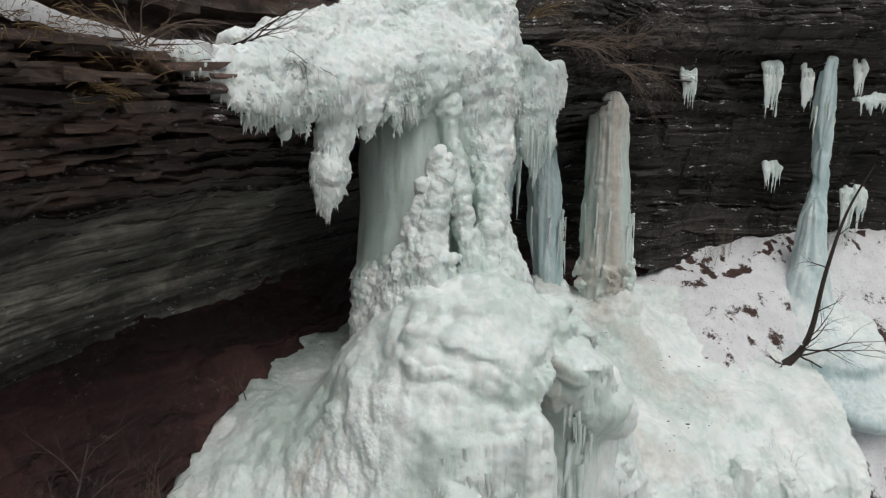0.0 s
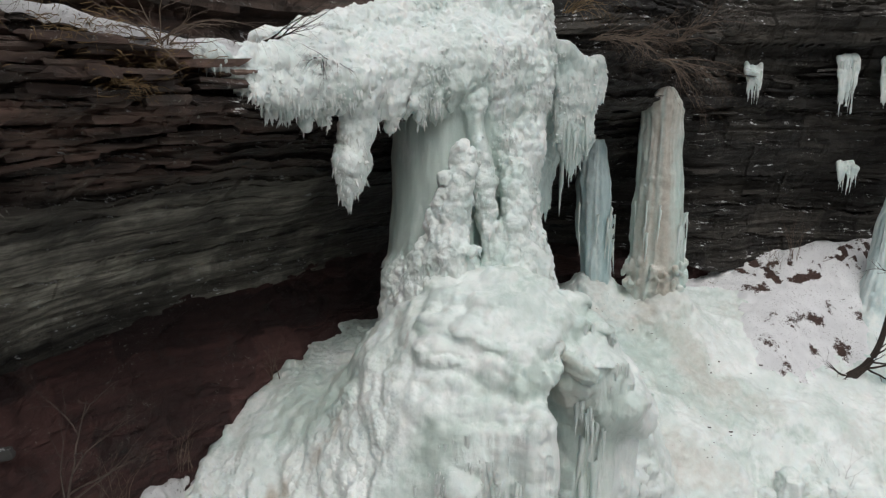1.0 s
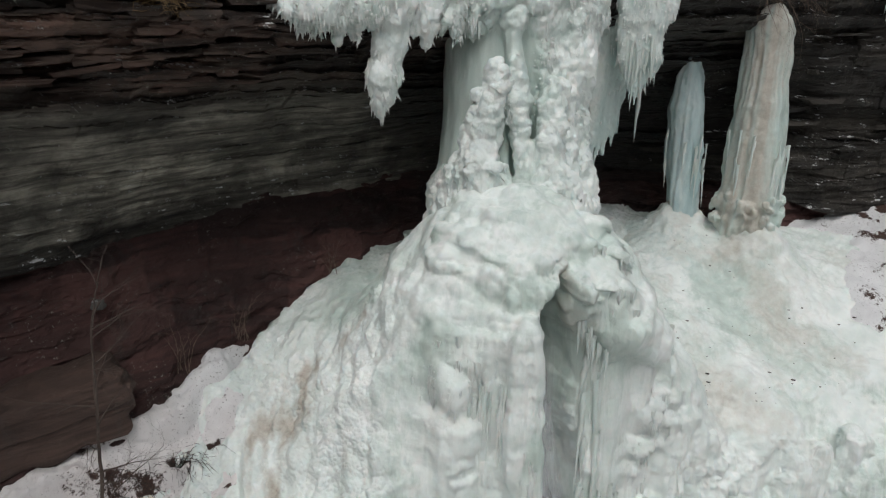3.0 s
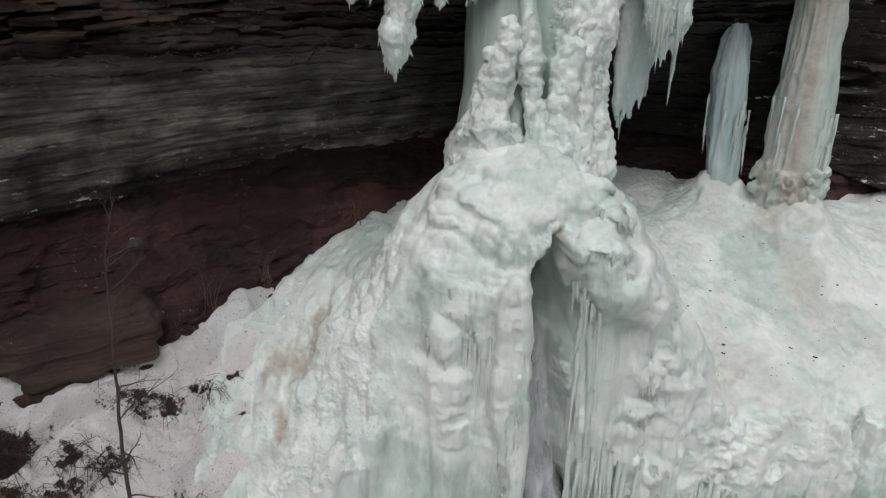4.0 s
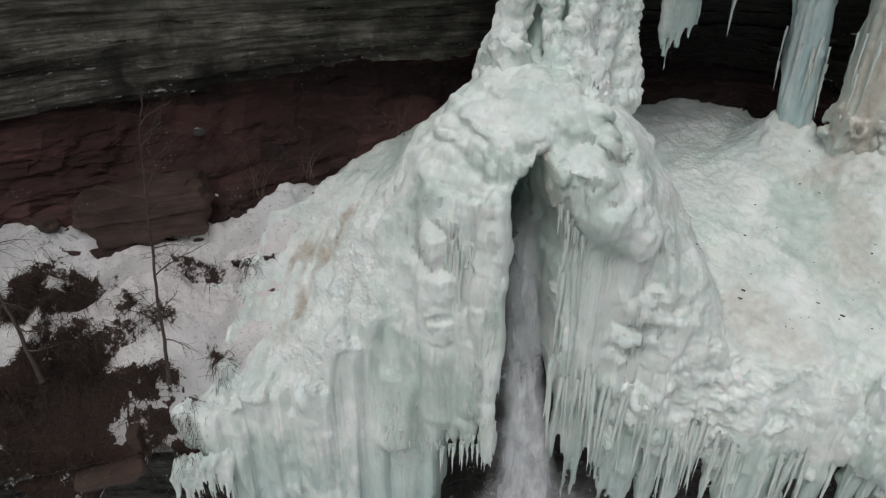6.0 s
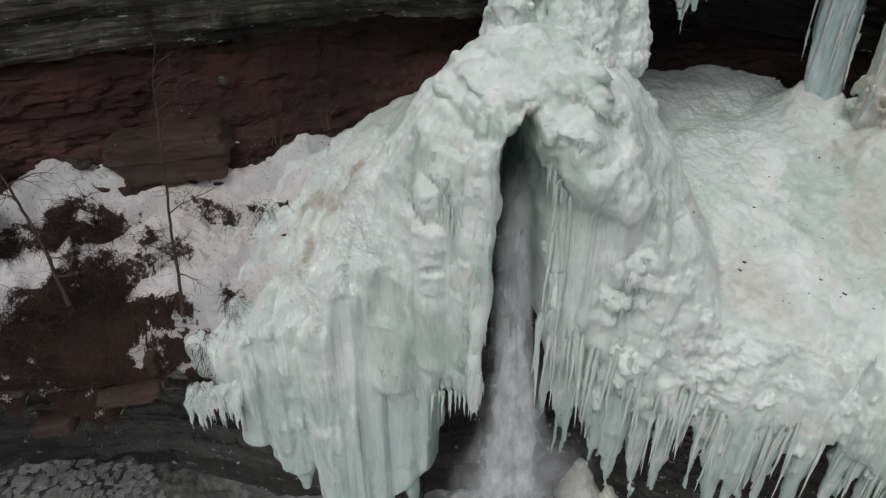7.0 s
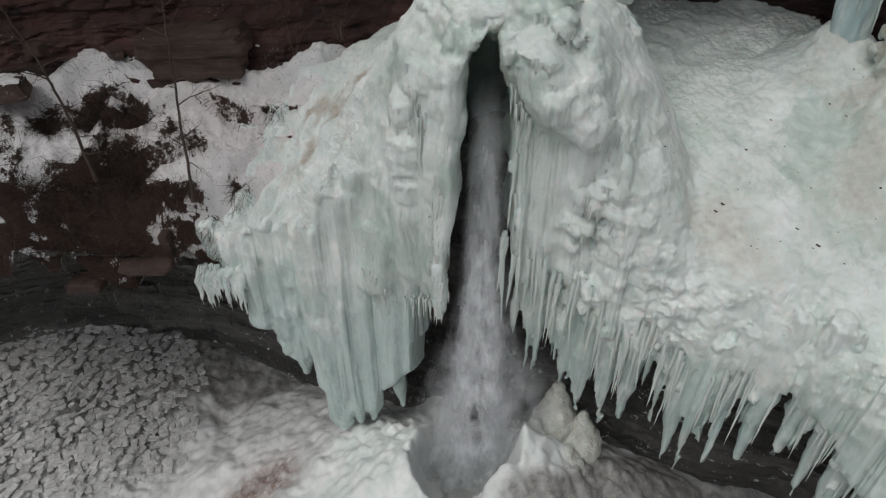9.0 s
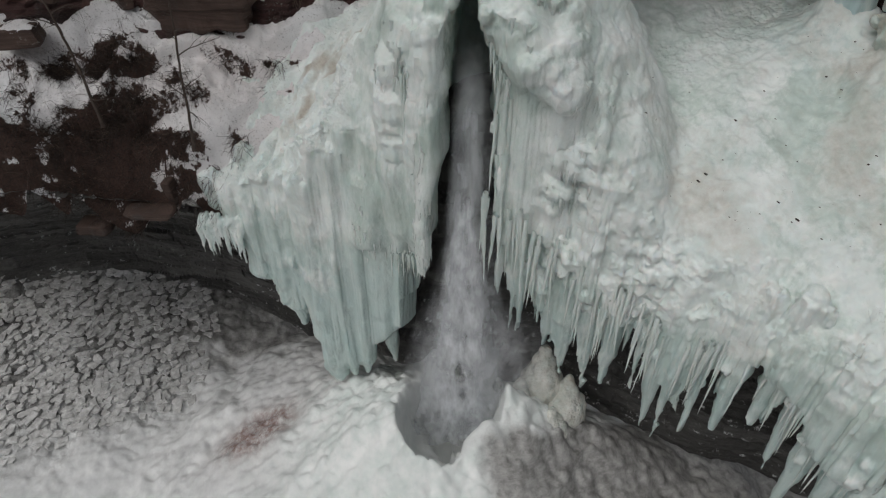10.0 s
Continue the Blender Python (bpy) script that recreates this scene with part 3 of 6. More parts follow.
for hx, hy, hr, ha in ((-6.5, 10.5, 0.24, 0.75), (-6.2, 10.85, 0.24, 0.75), (-5.9, 11.15, 0.2, 0.7), (-5.9, 10.2, 0.22, 0.65), (-7.0, 4.7, 0.95, 0.8), (-7.3, 3.4, 0.6, 0.6), (-8.9, 4.6, 0.6, 0.6), (-9.2, 3.2, 0.5, 0.6), (-4.9, 8.6, 0.4, 0.5), (-8.2, 6.0, 0.4, 0.4)):
    blot = np.exp(-(((lx - hx) / hr) ** 2 + ((ly - hy) / (hr * 1.3)) ** 2) ** 1.5)
    bare = bare + ha * blot
    lz = lz - 0.35 * blot
ledge = mesh_part("snowy_ledge", np.stack([lx, ly, lz], -1).reshape(-1, 3), grid_faces(nu, nv), SNOW_GROUND, smooth=True,
                  bare=bare.ravel(), dirt=((0.16 + 0.22 * step(-8, -5, lx) + 0.25 * fbm(lx * 0.4, ly * 0.4, 0, 2, 59)) * (1 - 0.7 * pile)).ravel())
tagged(ledge, "snow-covered rock ledge with brown bank showing at its edge", "ledge", kind="structure")


# ---- the frozen waterfall ----
def cone_height(x, y):
    r2 = (x - 0.7) ** 2 + (y - 16.5) ** 2
    c = 21.35 - 0.19 * r2
    q = (y - 12.75) - 0.17 * x
    return smin(c, 17.6 + 3.8 * q, 0.8)


def right_slope(x, y):
    dx, dy = np.clip(x - 10, -5.5, 9), np.clip(y - 24, -5, 9)
    return 14.07 - 0.48 * dx + 0.74 * dy - 0.012 * dx ** 2 + 0.077 * dx * dy - 0.04 * dy ** 2


def ice_height(x, y):
    dx, dy = np.clip(x + 4, -4, 3), np.clip(y - 13, -6, 5)
    left = 15.81 + 0.2 * dx + 0.874 * dy + 0.094 * dx ** 2 + 0.17 * dx * dy - 0.02 * dy ** 2
    left = smin(left, 17.7, 0.8)
    m = step(-3, 4, x)
    h = left * (1 - m) + right_slope(x, y) * m
    h = smax(h, cone_height(x, y), 0.8)
    h = smax(h, np.minimum(16.6 + 0.3 * (y - 24), 17.6) - 0.2 * np.abs(x), 1.0)
    r = np.hypot(x + 3.8, y - 20.4)
    h = smax(h, 18.2 - 0.34 * r - 0.06 * np.clip(r - 4, 0, None) ** 2, 0.8)
    h = smax(h, 19.2 - 1.3 * np.hypot(x - 7.0, y - 27.2), 0.9)
    h = smax(h, 19.0 - 1.1 * np.hypot(x - 4.3, y - 27.2), 0.7)
    return h


FRONT = [(-5.3, 6.9), (-4.6, 7.3), (-3.8, 8.2), (-2.7, 9.2), (-1.6, 9.5), (-0.7, 10.3), (-0.1, 11.6), (0.5, 12.3), (1.6, 12.4), (2.6, 12.6), (3.3, 14.2),
         (3.9, 15.1), (5.0, 16.2), (6.0, 17.4), (7.1, 18.3), (8.2, 19.0), (9.2, 19.7), (10.6, 20.5), (12.5, 21.2), (17, 22)]
TIP_X = [-5.3, -4.6, -3.9, -2.7, -1.6, -0.9, 0.1, 0.45, 0.6, 1.6, 2.7, 3.3, 4.0, 5.2, 6.2, 7.1, 7.8, 9.0, 10.0, 11.0, 12.5, 17]
TIP_Z = [8.8, 7.8, 5.5, 2.8, 0.6, 0.4, 1.2, 3.0, 8.4, 9.0, 10.0, 7.5, 7.0, 6.0, 4.3, 5.0, 4.0, 3.6, 4.5, 5.5, 4.0, 3]
front_line = path_points([(*p, 0) for p in FRONT], 500)[:, :2]
front_s = np.concatenate([[0], np.cumsum(np.linalg.norm(np.diff(front_line, axis=0), axis=1))])
front_t = np.gradient(front_line, axis=0)
front_t /= np.linalg.norm(front_t, axis=1)[:, None]


def front_distance(x, y):
    """Distance behind the curtain's front line and the place along it, for a grid of x and y."""
    best, arc, side = np.full(x.shape, 1e9), np.zeros(x.shape), np.ones(x.shape)
    for k in range(0, len(front_line), 2):
        dx, dy = x - front_line[k, 0], y - front_line[k, 1]
        d = dx * dx + dy * dy
        m = d < best
        best = np.where(m, d, best)
        arc = np.where(m, front_s[k], arc)
        side = np.where(m, np.sign(front_t[k, 0] * dy - front_t[k, 1] * dx), side)
    return np.sqrt(best) * side, arc


def lower_ice():
    vol = Volume((-8.6, 5.8, -0.6), (16.2, 30.0, 22.2), 0.10)
    ax, ay, az = vol.axes
    X, Y = np.meshgrid(ax, ay, indexing="ij")
    D, arc = front_distance(X, Y)
    H = ice_height(X, Y)
    H = H - 1.6 * step(-6.4, -7.6, X) * step(17.0, 15.5, Y) - 1.1 * step(2.6, 0.4, D) * step(5.5, 7.5, X) + step(2.2, 0.3, D) * (0.9 * vnoise(arc * 0.75, 0, 0, 64) + 0.6 * vnoise(arc * 1.9, D * 0.8, 0, 65)) * (1 - 0.45 * step(4.5, 6.0, X))
    flute = 0.38 * vnoise(arc * 0.6, 0, 0, 66) * step(0, 4, X) + 0.18 * vnoise(arc * 1.7, 0, 0, 61) + 0.10 * vnoise(arc * 4.1, 0, 0, 62)
    tip = np.interp(np.interp(arc, front_s, front_line[:, 0]), TIP_X, TIP_Z) + 2.2 + 0.8 * vnoise(arc * 1.3, 0, 0, 63) + 2.6 * step(0.5, 3.5, np.interp(arc, front_s, front_line[:, 0]))
    H32, D32 = H.astype(np.float32)[:, :, None], (D + flute - 0.4 * step(-2.6, -1.0, X) * step(9.0, 6.5, X) - 0.2 * step(-4.5, -2.5, X)).astype(np.float32)[:, :, None]
    z = az.astype(np.float32)[None, None]
    f = smax((z - H32) * 0.72, -D32, 1.1)
    roof = np.minimum(H - 2.2, 12.5).astype(np.float32)[:, :, None]
    f = smax(f, -smax(1.25 - D32, z - roof, 0.3), 0.25)
    f = smax(f, (tip.astype(np.float32)[:, :, None] - z) * 0.6, 0.3)
    f = np.maximum(f, D32 - 17)
    vol.f = f.astype(np.float32)
    rng = np.random.default_rng(5)
    # organ pipes of ice along the whole front, each running out in a point
    def pipe(s, r, tipz, top, knee, inn, k=0.12):
        x, y = np.interp(s, front_s, front_line[:, 0]), np.interp(s, front_s, front_line[:, 1])
        tx, ty = np.interp(s, front_s, front_t[:, 0]), np.interp(s, front_s, front_t[:, 1])
        inn = inn + 0.2 * float(step(-4.5, -2.5, x)) + 0.4 * float(step(-2.6, -1.0, x) * step(9.0, 6.5, x))
        px, py = x - ty * inn, y + tx * inn
        lean = rng.uniform(-0.12, 0.12)
        vol.chain([(px, py, top, r), (px, py, tipz + (top - tipz) * knee, r * 0.9), (px + lean * tx, py + lean * ty, tipz, 0.03 if x > 0.5 else 0.3 * r)], k)

    s = 0.15
    while s < front_s[-1] - 0.5:
        x, y = np.interp(s, front_s, front_line[:, 0]), np.interp(s, front_s, front_line[:, 1])
        low = np.interp(x, TIP_X, TIP_Z)
        h = float(ice_height(np.array([x - 0.3]), np.array([y + 0.5]))[0])
        if x < 0.55:
            r = rng.uniform(0.3, 0.75)
            pipe(s, r, low + rng.uniform(-0.4, 0.8), h - 0.7, rng.uniform(0.05, 0.2), 0.3 + 0.4 * r)
            s += rng.uniform(0.55, 0.95)
        elif x < 2.65:
            r = rng.uniform(0.2, 0.4)
            pipe(s, r, low + rng.uniform(-0.2, 1.2), min(h - 0.6, 16.5), rng.uniform(0.15, 0.4), 0.25 + 0.4 * r)
            s += rng.uniform(0.3, 0.5)
        elif x < 3.35:
            s += 0.2
        else:
            r = rng.uniform(0.34, 0.56) if x > 5 else rng.uniform(0.2, 0.36)
            tipz = low + rng.uniform(-0.7, 1.2)
            pipe(s, r, tipz, min(h - 0.7, tipz + 7), rng.uniform(0.5, 0.7), 0.3 + 0.4 * r)
            for k in range(3):
                pipe(s + rng.uniform(-0.5, 0.5), rng.uniform(0.1, 0.2), tipz + rng.uniform(1.0, 3.2), min(h - 0.7, tipz + 6.5), rng.uniform(0.4, 0.7), rng.uniform(0.2, 0.5), 0.08)
            s += rng.uniform(0.65, 1.05) if x > 5 else rng.uniform(0.35, 0.6)
    # the strip of ice left of the opening, and the thick lip right of it
    vol.chain([(2.0, 13.5, 18.6, 0.45), (2.15, 13.2, 15.5, 0.42), (2.4, 13.0, 12.5, 0.36), (2.6, 12.9, 10.4, 0.2)], 0.2)
    vol.chain([(1.2, 13.6, 18.4, 0.6), (1.3, 13.5, 15.0, 0.5), (1.4, 13.3, 11.5, 0.35)], 0.3)
    vol.chain([(3.5, 15.2, 18.7, 0.5), (3.9, 15.5, 18.3, 0.6), (4.4, 16.3, 17.7, 0.7)], 0.4)
    vol.chain([(3.3, 15.0, 19.0, 0.42), (3.5, 15.1, 18.3, 0.4), (3.7, 15.25, 17.6, 0.22)], 0.3)
    vol.chain([(2.3, 15.6, 19.7, 0.7), (3.2, 15.5, 19.1, 0.66), (4.0, 16.0, 18.5, 0.62)], 0.4)
    # the crown over the opening, heaped with pillows of ice
    vol.chain([(0.35, 16.0, 20.25, 0.95), (1.2, 15.9, 20.2, 1.0), (2.0, 16.0, 19.8, 0.9), (2.8, 16.0, 19.3, 0.75)], 0.45)
    vol.chain([(0.0, 14.9, 19.4, 0.6), (0.9, 14.75, 19.6, 0.65), (1.75, 15.0, 19.75, 0.55)], 0.4)
    for k in range(52):
        a, b = rng.uniform(0, 1), rng.uniform(0, 1)
        x, y = -0.4 + 3.8 * a, 14.0 + 2.2 * b + 0.35 * a
        zt = float(ice_height(np.array([x]), np.array([y]))[0])
        zt = max(zt, 20.85 - 0.6 * (15.6 - y) ** 2 - 0.28 * (x - 0.9) ** 2) - 0.2
        r = rng.uniform(0.24, 0.42)
        vol.cone((x - 0.3, y, zt), (x + rng.uniform(0.2, 0.5), y + rng.uniform(-0.1, 0.2), zt - 0.08), r, r * 0.8, 0.10, 0.75)
    # the knob and buttress on the mound's other flank
    vol.chain([(-1.35, 13.6, 17.4, 0.6), (-1.2, 13.1, 16.2, 0.7), (-1.0, 12.7, 14.2, 0.8), (-0.8, 12.3, 12, 0.75), (-0.6, 11.9, 10, 0.6)], 0.35)
    vol.chain([(0.1, 13.6, 18.4, 0.8), (0.15, 13.05, 16.0, 0.72), (0.35, 12.95, 13.5, 0.62), (0.35, 12.9, 11, 0.45)], 0.35)
    vol.cone((0.55, 12.75, 14.6), (0.6, 12.75, 14.3), 0.42, 0.3, 0.15)
    vol.cone((0.3, 12.75, 17.3), (0.35, 12.7, 17.0), 0.36, 0.3, 0.15)
    for k in range(38):
        x = rng.uniform(4.4, 7.4)
        i = np.argmin(np.abs(front_line[:, 0] - x))
        zz = rng.uniform(9.0, float(ice_height(front_line[i:i + 1, 0], front_line[i:i + 1, 1])[0]) - 0.9)
        off = max(0.1, (14.5 - zz) * 0.03 + 0.2) + 0.45
        vol.cone((x - front_t[i, 1] * off, front_line[i, 1] + front_t[i, 0] * off, zz), (x, front_line[i, 1] + 0.7, zz - rng.uniform(0.1, 0.5)), rng.uniform(0.2, 0.42), rng.uniform(0.15, 0.3), 0.2)
    # the slot behind which the water falls
    sl = vol.box((-3.8, 10.5, -1), (6, 20.0, 20.2))
    x, y, z = vol.at(sl)
    u = (x - 3.0) * 0.53 + (y - 14.0) * 0.85 + 0.10 * np.sin(z * 2.1)
    n = (x - 3.0) * 0.85 - (y - 14.0) * 0.53
    half = np.interp(z, [6, 10, 15, 18, 19.3, 20.0], [1.35, 1.2, 0.8, 0.72, 0.5, 0.12])
    slot = np.maximum(np.maximum(np.abs(u) - half, np.maximum(n - 2.0, -5.8 - n)), z - 19.9)
    vol.f[sl] = smax(vol.f[sl], -slot, 0.15)
    v, q, nr = refine(*vol.mesh())
    D, arc = front_distance(v[:, 0], v[:, 1])
    x, y, z = v.T
    up = nr[:, 2]
    wall = step(0.45, 0.1, up) * step(3.0, 1.5, D)
    mound = np.clip(1.3 * np.exp(-((x - 1.4) ** 2 + (y - 14.8) ** 2) / 9) * step(14.5, 17, z), 0, 1)
    flat = step(0.4, 0.7, up) * step(19, 16, z) * step(3.5, 6.5, x)
    left = step(-0.5, -2.0, x) * step(16, 12, y)
    lump = 0.42 * (0.25 - cells(x * 1.25, y * 1.25, z * 1.45, 71) ** 2) + 0.22 * (0.30 - cells(x * 2.1, y * 2.1, z * 2.5, 75) ** 2)
    rough = 0.13 * fbm(x * 1.3, y * 1.3, z * 1.3, 3, 77)
    grain = 0.30 * (0.5 - cells(x * 1.5 + 0.4 * z, y * 0.9 + 0.3 * x, z * 0.7, 79)) + 0.12 * (0.5 - cells(x * 3.6 + z, y * 2.4, z * 1.6, 80))
    grain = grain + 0.16 * vnoise((x + 0.55 * (y - 12)) * 3.2 + 0.4 * vnoise(x, y, z, 105), (y - 0.55 * x) * 0.8, z * 0.5, 106) + 0.10 * np.clip(vnoise(x * 3.8, y * 3.8, z * 2.2, 107), 0, 1)
    patchy = step(-0.15, 0.35, fbm(x * 0.45, y * 0.45, z * 0.45, 3, 90))
    crumb = 0.10 * (0.5 - cells(x * 4.5, y * 4.5, z * 4.0, 76))
    calm = step(2.0, 4.8, x) * step(0.35, 0.62, up) * (1 - mound)
    d = lump * (0.25 * patchy * (1 - 0.75 * calm) + 0.75 * mound) * (1 - 0.8 * wall) + rough * (1 - 0.6 * wall) * (1 - 0.6 * calm) + 1.35 * left * grain * (1 - 0.55 * wall) + crumb * (0.3 + 0.9 * patchy) * (1 - 0.75 * calm) * (1 - mound) * (1 - wall)
    d = d + wall * (0.15 * vnoise(arc * 2.6, z * 0.25, 0, 81) + (0.02 + 0.06 * step(-0.1, 0.5, fbm(arc * 0.5, z * 0.35, 0, 2, 84)) * step(-1.0, 1.0, x)) * vnoise(arc * 9 + 0.3 * z, z * 0.4, 0, 82))
    scab = np.clip(step(-0.1, 0.4, fbm(arc * 0.55, z * 0.4, 3, 3, 83)) * step(0, 1, z - 6.5) + step(9.5, 12.0, z) * step(3.6, 5.0, x), 0, 1) * wall
    body = step(1.5, 4.0, z - np.interp(np.interp(arc, front_s, front_line[:, 0]), TIP_X, TIP_Z))
    scab = scab * body
    knobs = body * step(0.30, 0.05, cells(x * 1.1, y * 1.1, z * 0.8, 85)) * step(3.5, 5, x) * wall
    d = d + 0.14 * knobs
    d = d + scab * (0.22 * (0.35 - cells(x * 1.25, y * 1.25, z * 1.25, 89) ** 2) + 0.07 * (0.5 - cells(x * 4.5, y * 4.5, z * 3.5, 92)))
    dent = calm * step(-0.05, 0.3, fbm(x * 0.45, y * 0.45, 9, 3, 108)) * (1 - step(0.18, 0.34, cells(x * 1.5, y * 1.5, z * 0.6, 109)))
    d = d + calm * (0.16 * fbm(x * 0.8, y * 0.8, z * 0.8, 4, 110) + 0.05 * fbm(x * 3.5, y * 3.5, z * 3.5, 3, 121)) - 0.07 * dent
    heap = np.exp(-((x - 6.9) / 1.3) ** 2 - ((y - 18.6) / 1.3) ** 2 - ((z - 11.5) / 2.2) ** 2)
    d = d + heap * (0.25 * (0.6 - cells(x * 2.4, y * 2.4, z * 2.4, 119)) + 0.16 * (0.5 - cells(x * 5, y * 5, z * 5, 120)))
    v = v + nr * d[:, None]
    snow = 0.25 + 0.75 * step(0.1, 0.6, up) - 0.38 * mound + 0.45 * scab + 0.5 * knobs + 0.3 * fbm(x * 0.7, y * 0.7, z * 0.5, 3, 87) - 0.25 * wall * step(13, 9, z)
    snow = snow + 0.3 * left * step(9, 11, z) + 0.28 * wall * step(6.5, 10, z)
    # far slope shows pale green ice; its shade is painted in as well
    snow = snow + 0.6 * heap - 0.16 * flat * step(19.5, 22.5, y)
    behind = step(19, 22, y) * step(9, 6, x)
    # left flank: greyer clear ice, the overhang's shade also put into its colour
    snow = snow - 0.35 * behind - 0.6 * step(-1.6, -2.8, x) * step(13.4, 15.0, y)
    seam = -4.5 + 2.0 * step(13.3, 14.6, y) + 0.35 * vnoise(z * 1.1, y, 0, 78)
    dirt = (0.22 + 1.0 * fbm(x * 2.6 + 1.3 * y, y * 0.9 - 0.4 * x, z * 1.0, 4, 86)) * np.exp(-((x - seam) / 0.8) ** 2) * step(12.2, 13.2, z) * step(15.4, 14.0, y) + 0.25 * np.exp(-((x - 7.5) ** 2 + (y - 24.5) ** 2) / 14)
    dirt = dirt + 0.45 * left * np.clip(fbm(x * 2.2 + 0.9 * y, y * 0.7 - 0.3 * x, z * 0.8, 4, 104), 0, 1) * step(12.2, 13.5, z)
    dirt = dirt + 0.5 * np.exp(-((x - 2.8) ** 2 + (y - 14.6) ** 2) / 0.7) * step(16.5, 18, z) * step(0.3, -0.2, up) + (0.22 + 0.3 * step(3.6, 4.6, x)) * step(0.05, 0.7, fbm(x * 0.5, y * 0.5, z * 0.5, 3, 88)) + flat * np.exp(-((x - 7.2) / 2.6) ** 2) * (0.26 + 0.22 * fbm(x * 0.45, y * 0.45, 5, 4, 115))
    dirt = dirt + 0.55 * np.exp(-((x - 7.0) ** 2 + (y - 26.3) ** 2) / 1.2)
    dirt = dirt * (1 - 0.4 * step(3.2, 4.4, x))
    snow = snow + 0.35 * step(0.05, 0.3, fbm(x * 0.55, y * 0.55, z * 0.55, 3, 117)) * step(3.8, 5.0, x) - 0.22 * step(0.1, -0.3, fbm(x * 0.5, y * 0.5, z * 0.5, 3, 118)) * step(3.4, 4.6, x)
    blue = 0.6 * np.exp(-((x - 4.3) ** 2 + (y - 26.2) ** 2) / 2.5) + 0.8 * np.exp(-((x - 17) ** 2 + (y - 30) ** 2) / 10) + 0.42 * wall * step(12, 7, z) + 0.03
    crust = np.clip(0.12 - 0.10 * calm + 0.55 * left * (1 - wall) + 0.35 * patchy * (1 - mound) * (1 - wall) * (1 - 0.8 * calm), 0, 1)
    return v, q, dict(snow=np.clip(snow, 0, 1), dirt=np.clip(dirt, 0, 1), blue=np.clip(blue, 0, 1), crust=crust)


def upper_ice():
    vol = Volume((-6.0, 12.0, 18.5), (4.6, 25.0, 30.5), 0.075)
    rng = np.random.default_rng(9)
    # the smooth pale column
    vol.chain([(-0.58, 19.3, 26.2, 1.85), (-0.58, 19.2, 23.6, 1.78), (-0.57, 19.0, 21.5, 1.86), (-0.5, 18.3, 19.0, 2.2)], 0.2)
    # the hollow between spine and ridge
    sl = vol.box((-0.6, 15.8, 20.4), (2.2, 19.2, 25.6))
    gx_, gy_, gz_ = vol.at(sl)
    vol.f[sl] = smax(vol.f[sl], -(np.hypot(gx_ - 0.64, gy_ - 17.6) + 0 * gz_ - 0.5), 0.15)
    # its crusted spine and the thick white ridge beside it
    vol.chain([(-0.1, 16.9, 24.4, 0.16), (-0.15, 16.7, 23.2, 0.26), (-0.35, 16.55, 22.0, 0.45), (-0.6, 16.5, 20.9, 0.75), (-0.9, 16.4, 19, 1.3)], 0.15)
    vol.chain([(-0.05, 18.0, 26.1, 0.3), (0.1, 17.5, 25.4, 0.26), (0.37, 17.3, 23.5, 0.25), (0.63, 17.15, 22.2, 0.27), (1.0, 17.0, 20.3, 0.34)], 0.1)
    vol.chain([(1.27, 18.0, 23.7, 0.34), (1.22, 17.7, 23.2, 0.3), (1.27, 17.5, 22.2, 0.42), (1.46, 17.25, 21.2, 0.58), (1.6, 17.1, 20.2, 0.8)], 0.15)
    vol.chain([(1.08, 20.3, 28.0, 1.05), (1.08, 19.8, 26.0, 1.0), (1.02, 19.4, 24.4, 0.88), (0.92, 18.95, 22.8, 0.76), (1.0, 18.3, 21.4, 0.8), (1.35, 17.5, 20.0, 1.05), (1.5, 17.4, 19, 1.3)], 0.2)
    vol.chain([(1.45, 19.5, 25, 0.3), (1.55, 19.4, 22.5, 0.35), (1.8, 19.1, 20.3, 0.7)], 0.2)
    vol.chain([(-0.38, 17.0, 23.1, 0.2), (-0.62, 16.75, 22.4, 0.3), (-0.98, 16.75, 21.4, 0.4), (-1.15, 16.5, 20.3, 0.65)], 0.2)
    for k in range(170):
        t = rng.random()
        if k % 3 == 2:
            p = np.array((-0.42 - 0.65 * t, 16.75 - 0.35 * t, 23.0 - 2.8 * t)) + rng.normal(0, 0.10 + 0.2 * t, 3) * (1, 0.6, 1)
        elif k % 3:
            p = np.array((-0.1 - 0.6 * t ** 1.5, 16.8 - 0.5 * t, 24.2 - 4.2 * t)) + rng.normal(0, 0.10 + 0.3 * t, 3) * (1, 0.6, 1)
        else:
            p = np.array((1.2 + 0.35 * t, 17.7 - 0.6 * t, 23.8 - 3.6 * t)) + rng.normal(0, 0.12 + 0.2 * t, 3) * (1, 0.6, 1)
        vol.cone(p, p + (0, 0, -0.12), rng.uniform(0.08, 0.20), rng.uniform(0.06, 0.12), 0.10)
    # the cap over the lip
    vol.chain([(-4.9, 13.2, 26.5, 0.2), (-4.0, 14.0, 26.5, 0.32), (-3.2, 15.1, 26.4, 0.5), (-2.2, 16.75, 26.2, 0.8), (-0.9, 18.1, 26.3, 1.08), (0.4, 19.2, 26.5, 1.1), (0.95, 20.1, 26.8, 1.0)], 0.3)
    vol.chain([(-4.7, 12.8, 26.6, 0.22), (-4.3, 13.5, 26.1, 0.3), (-3.6, 14.4, 26.1, 0.4)], 0.3)
    vol.chain([(-4.0, 13.45, 25.72, 0.2), (-3.5, 14.2, 25.8, 0.32), (-2.7, 15.2, 25.95, 0.45)], 0.3)
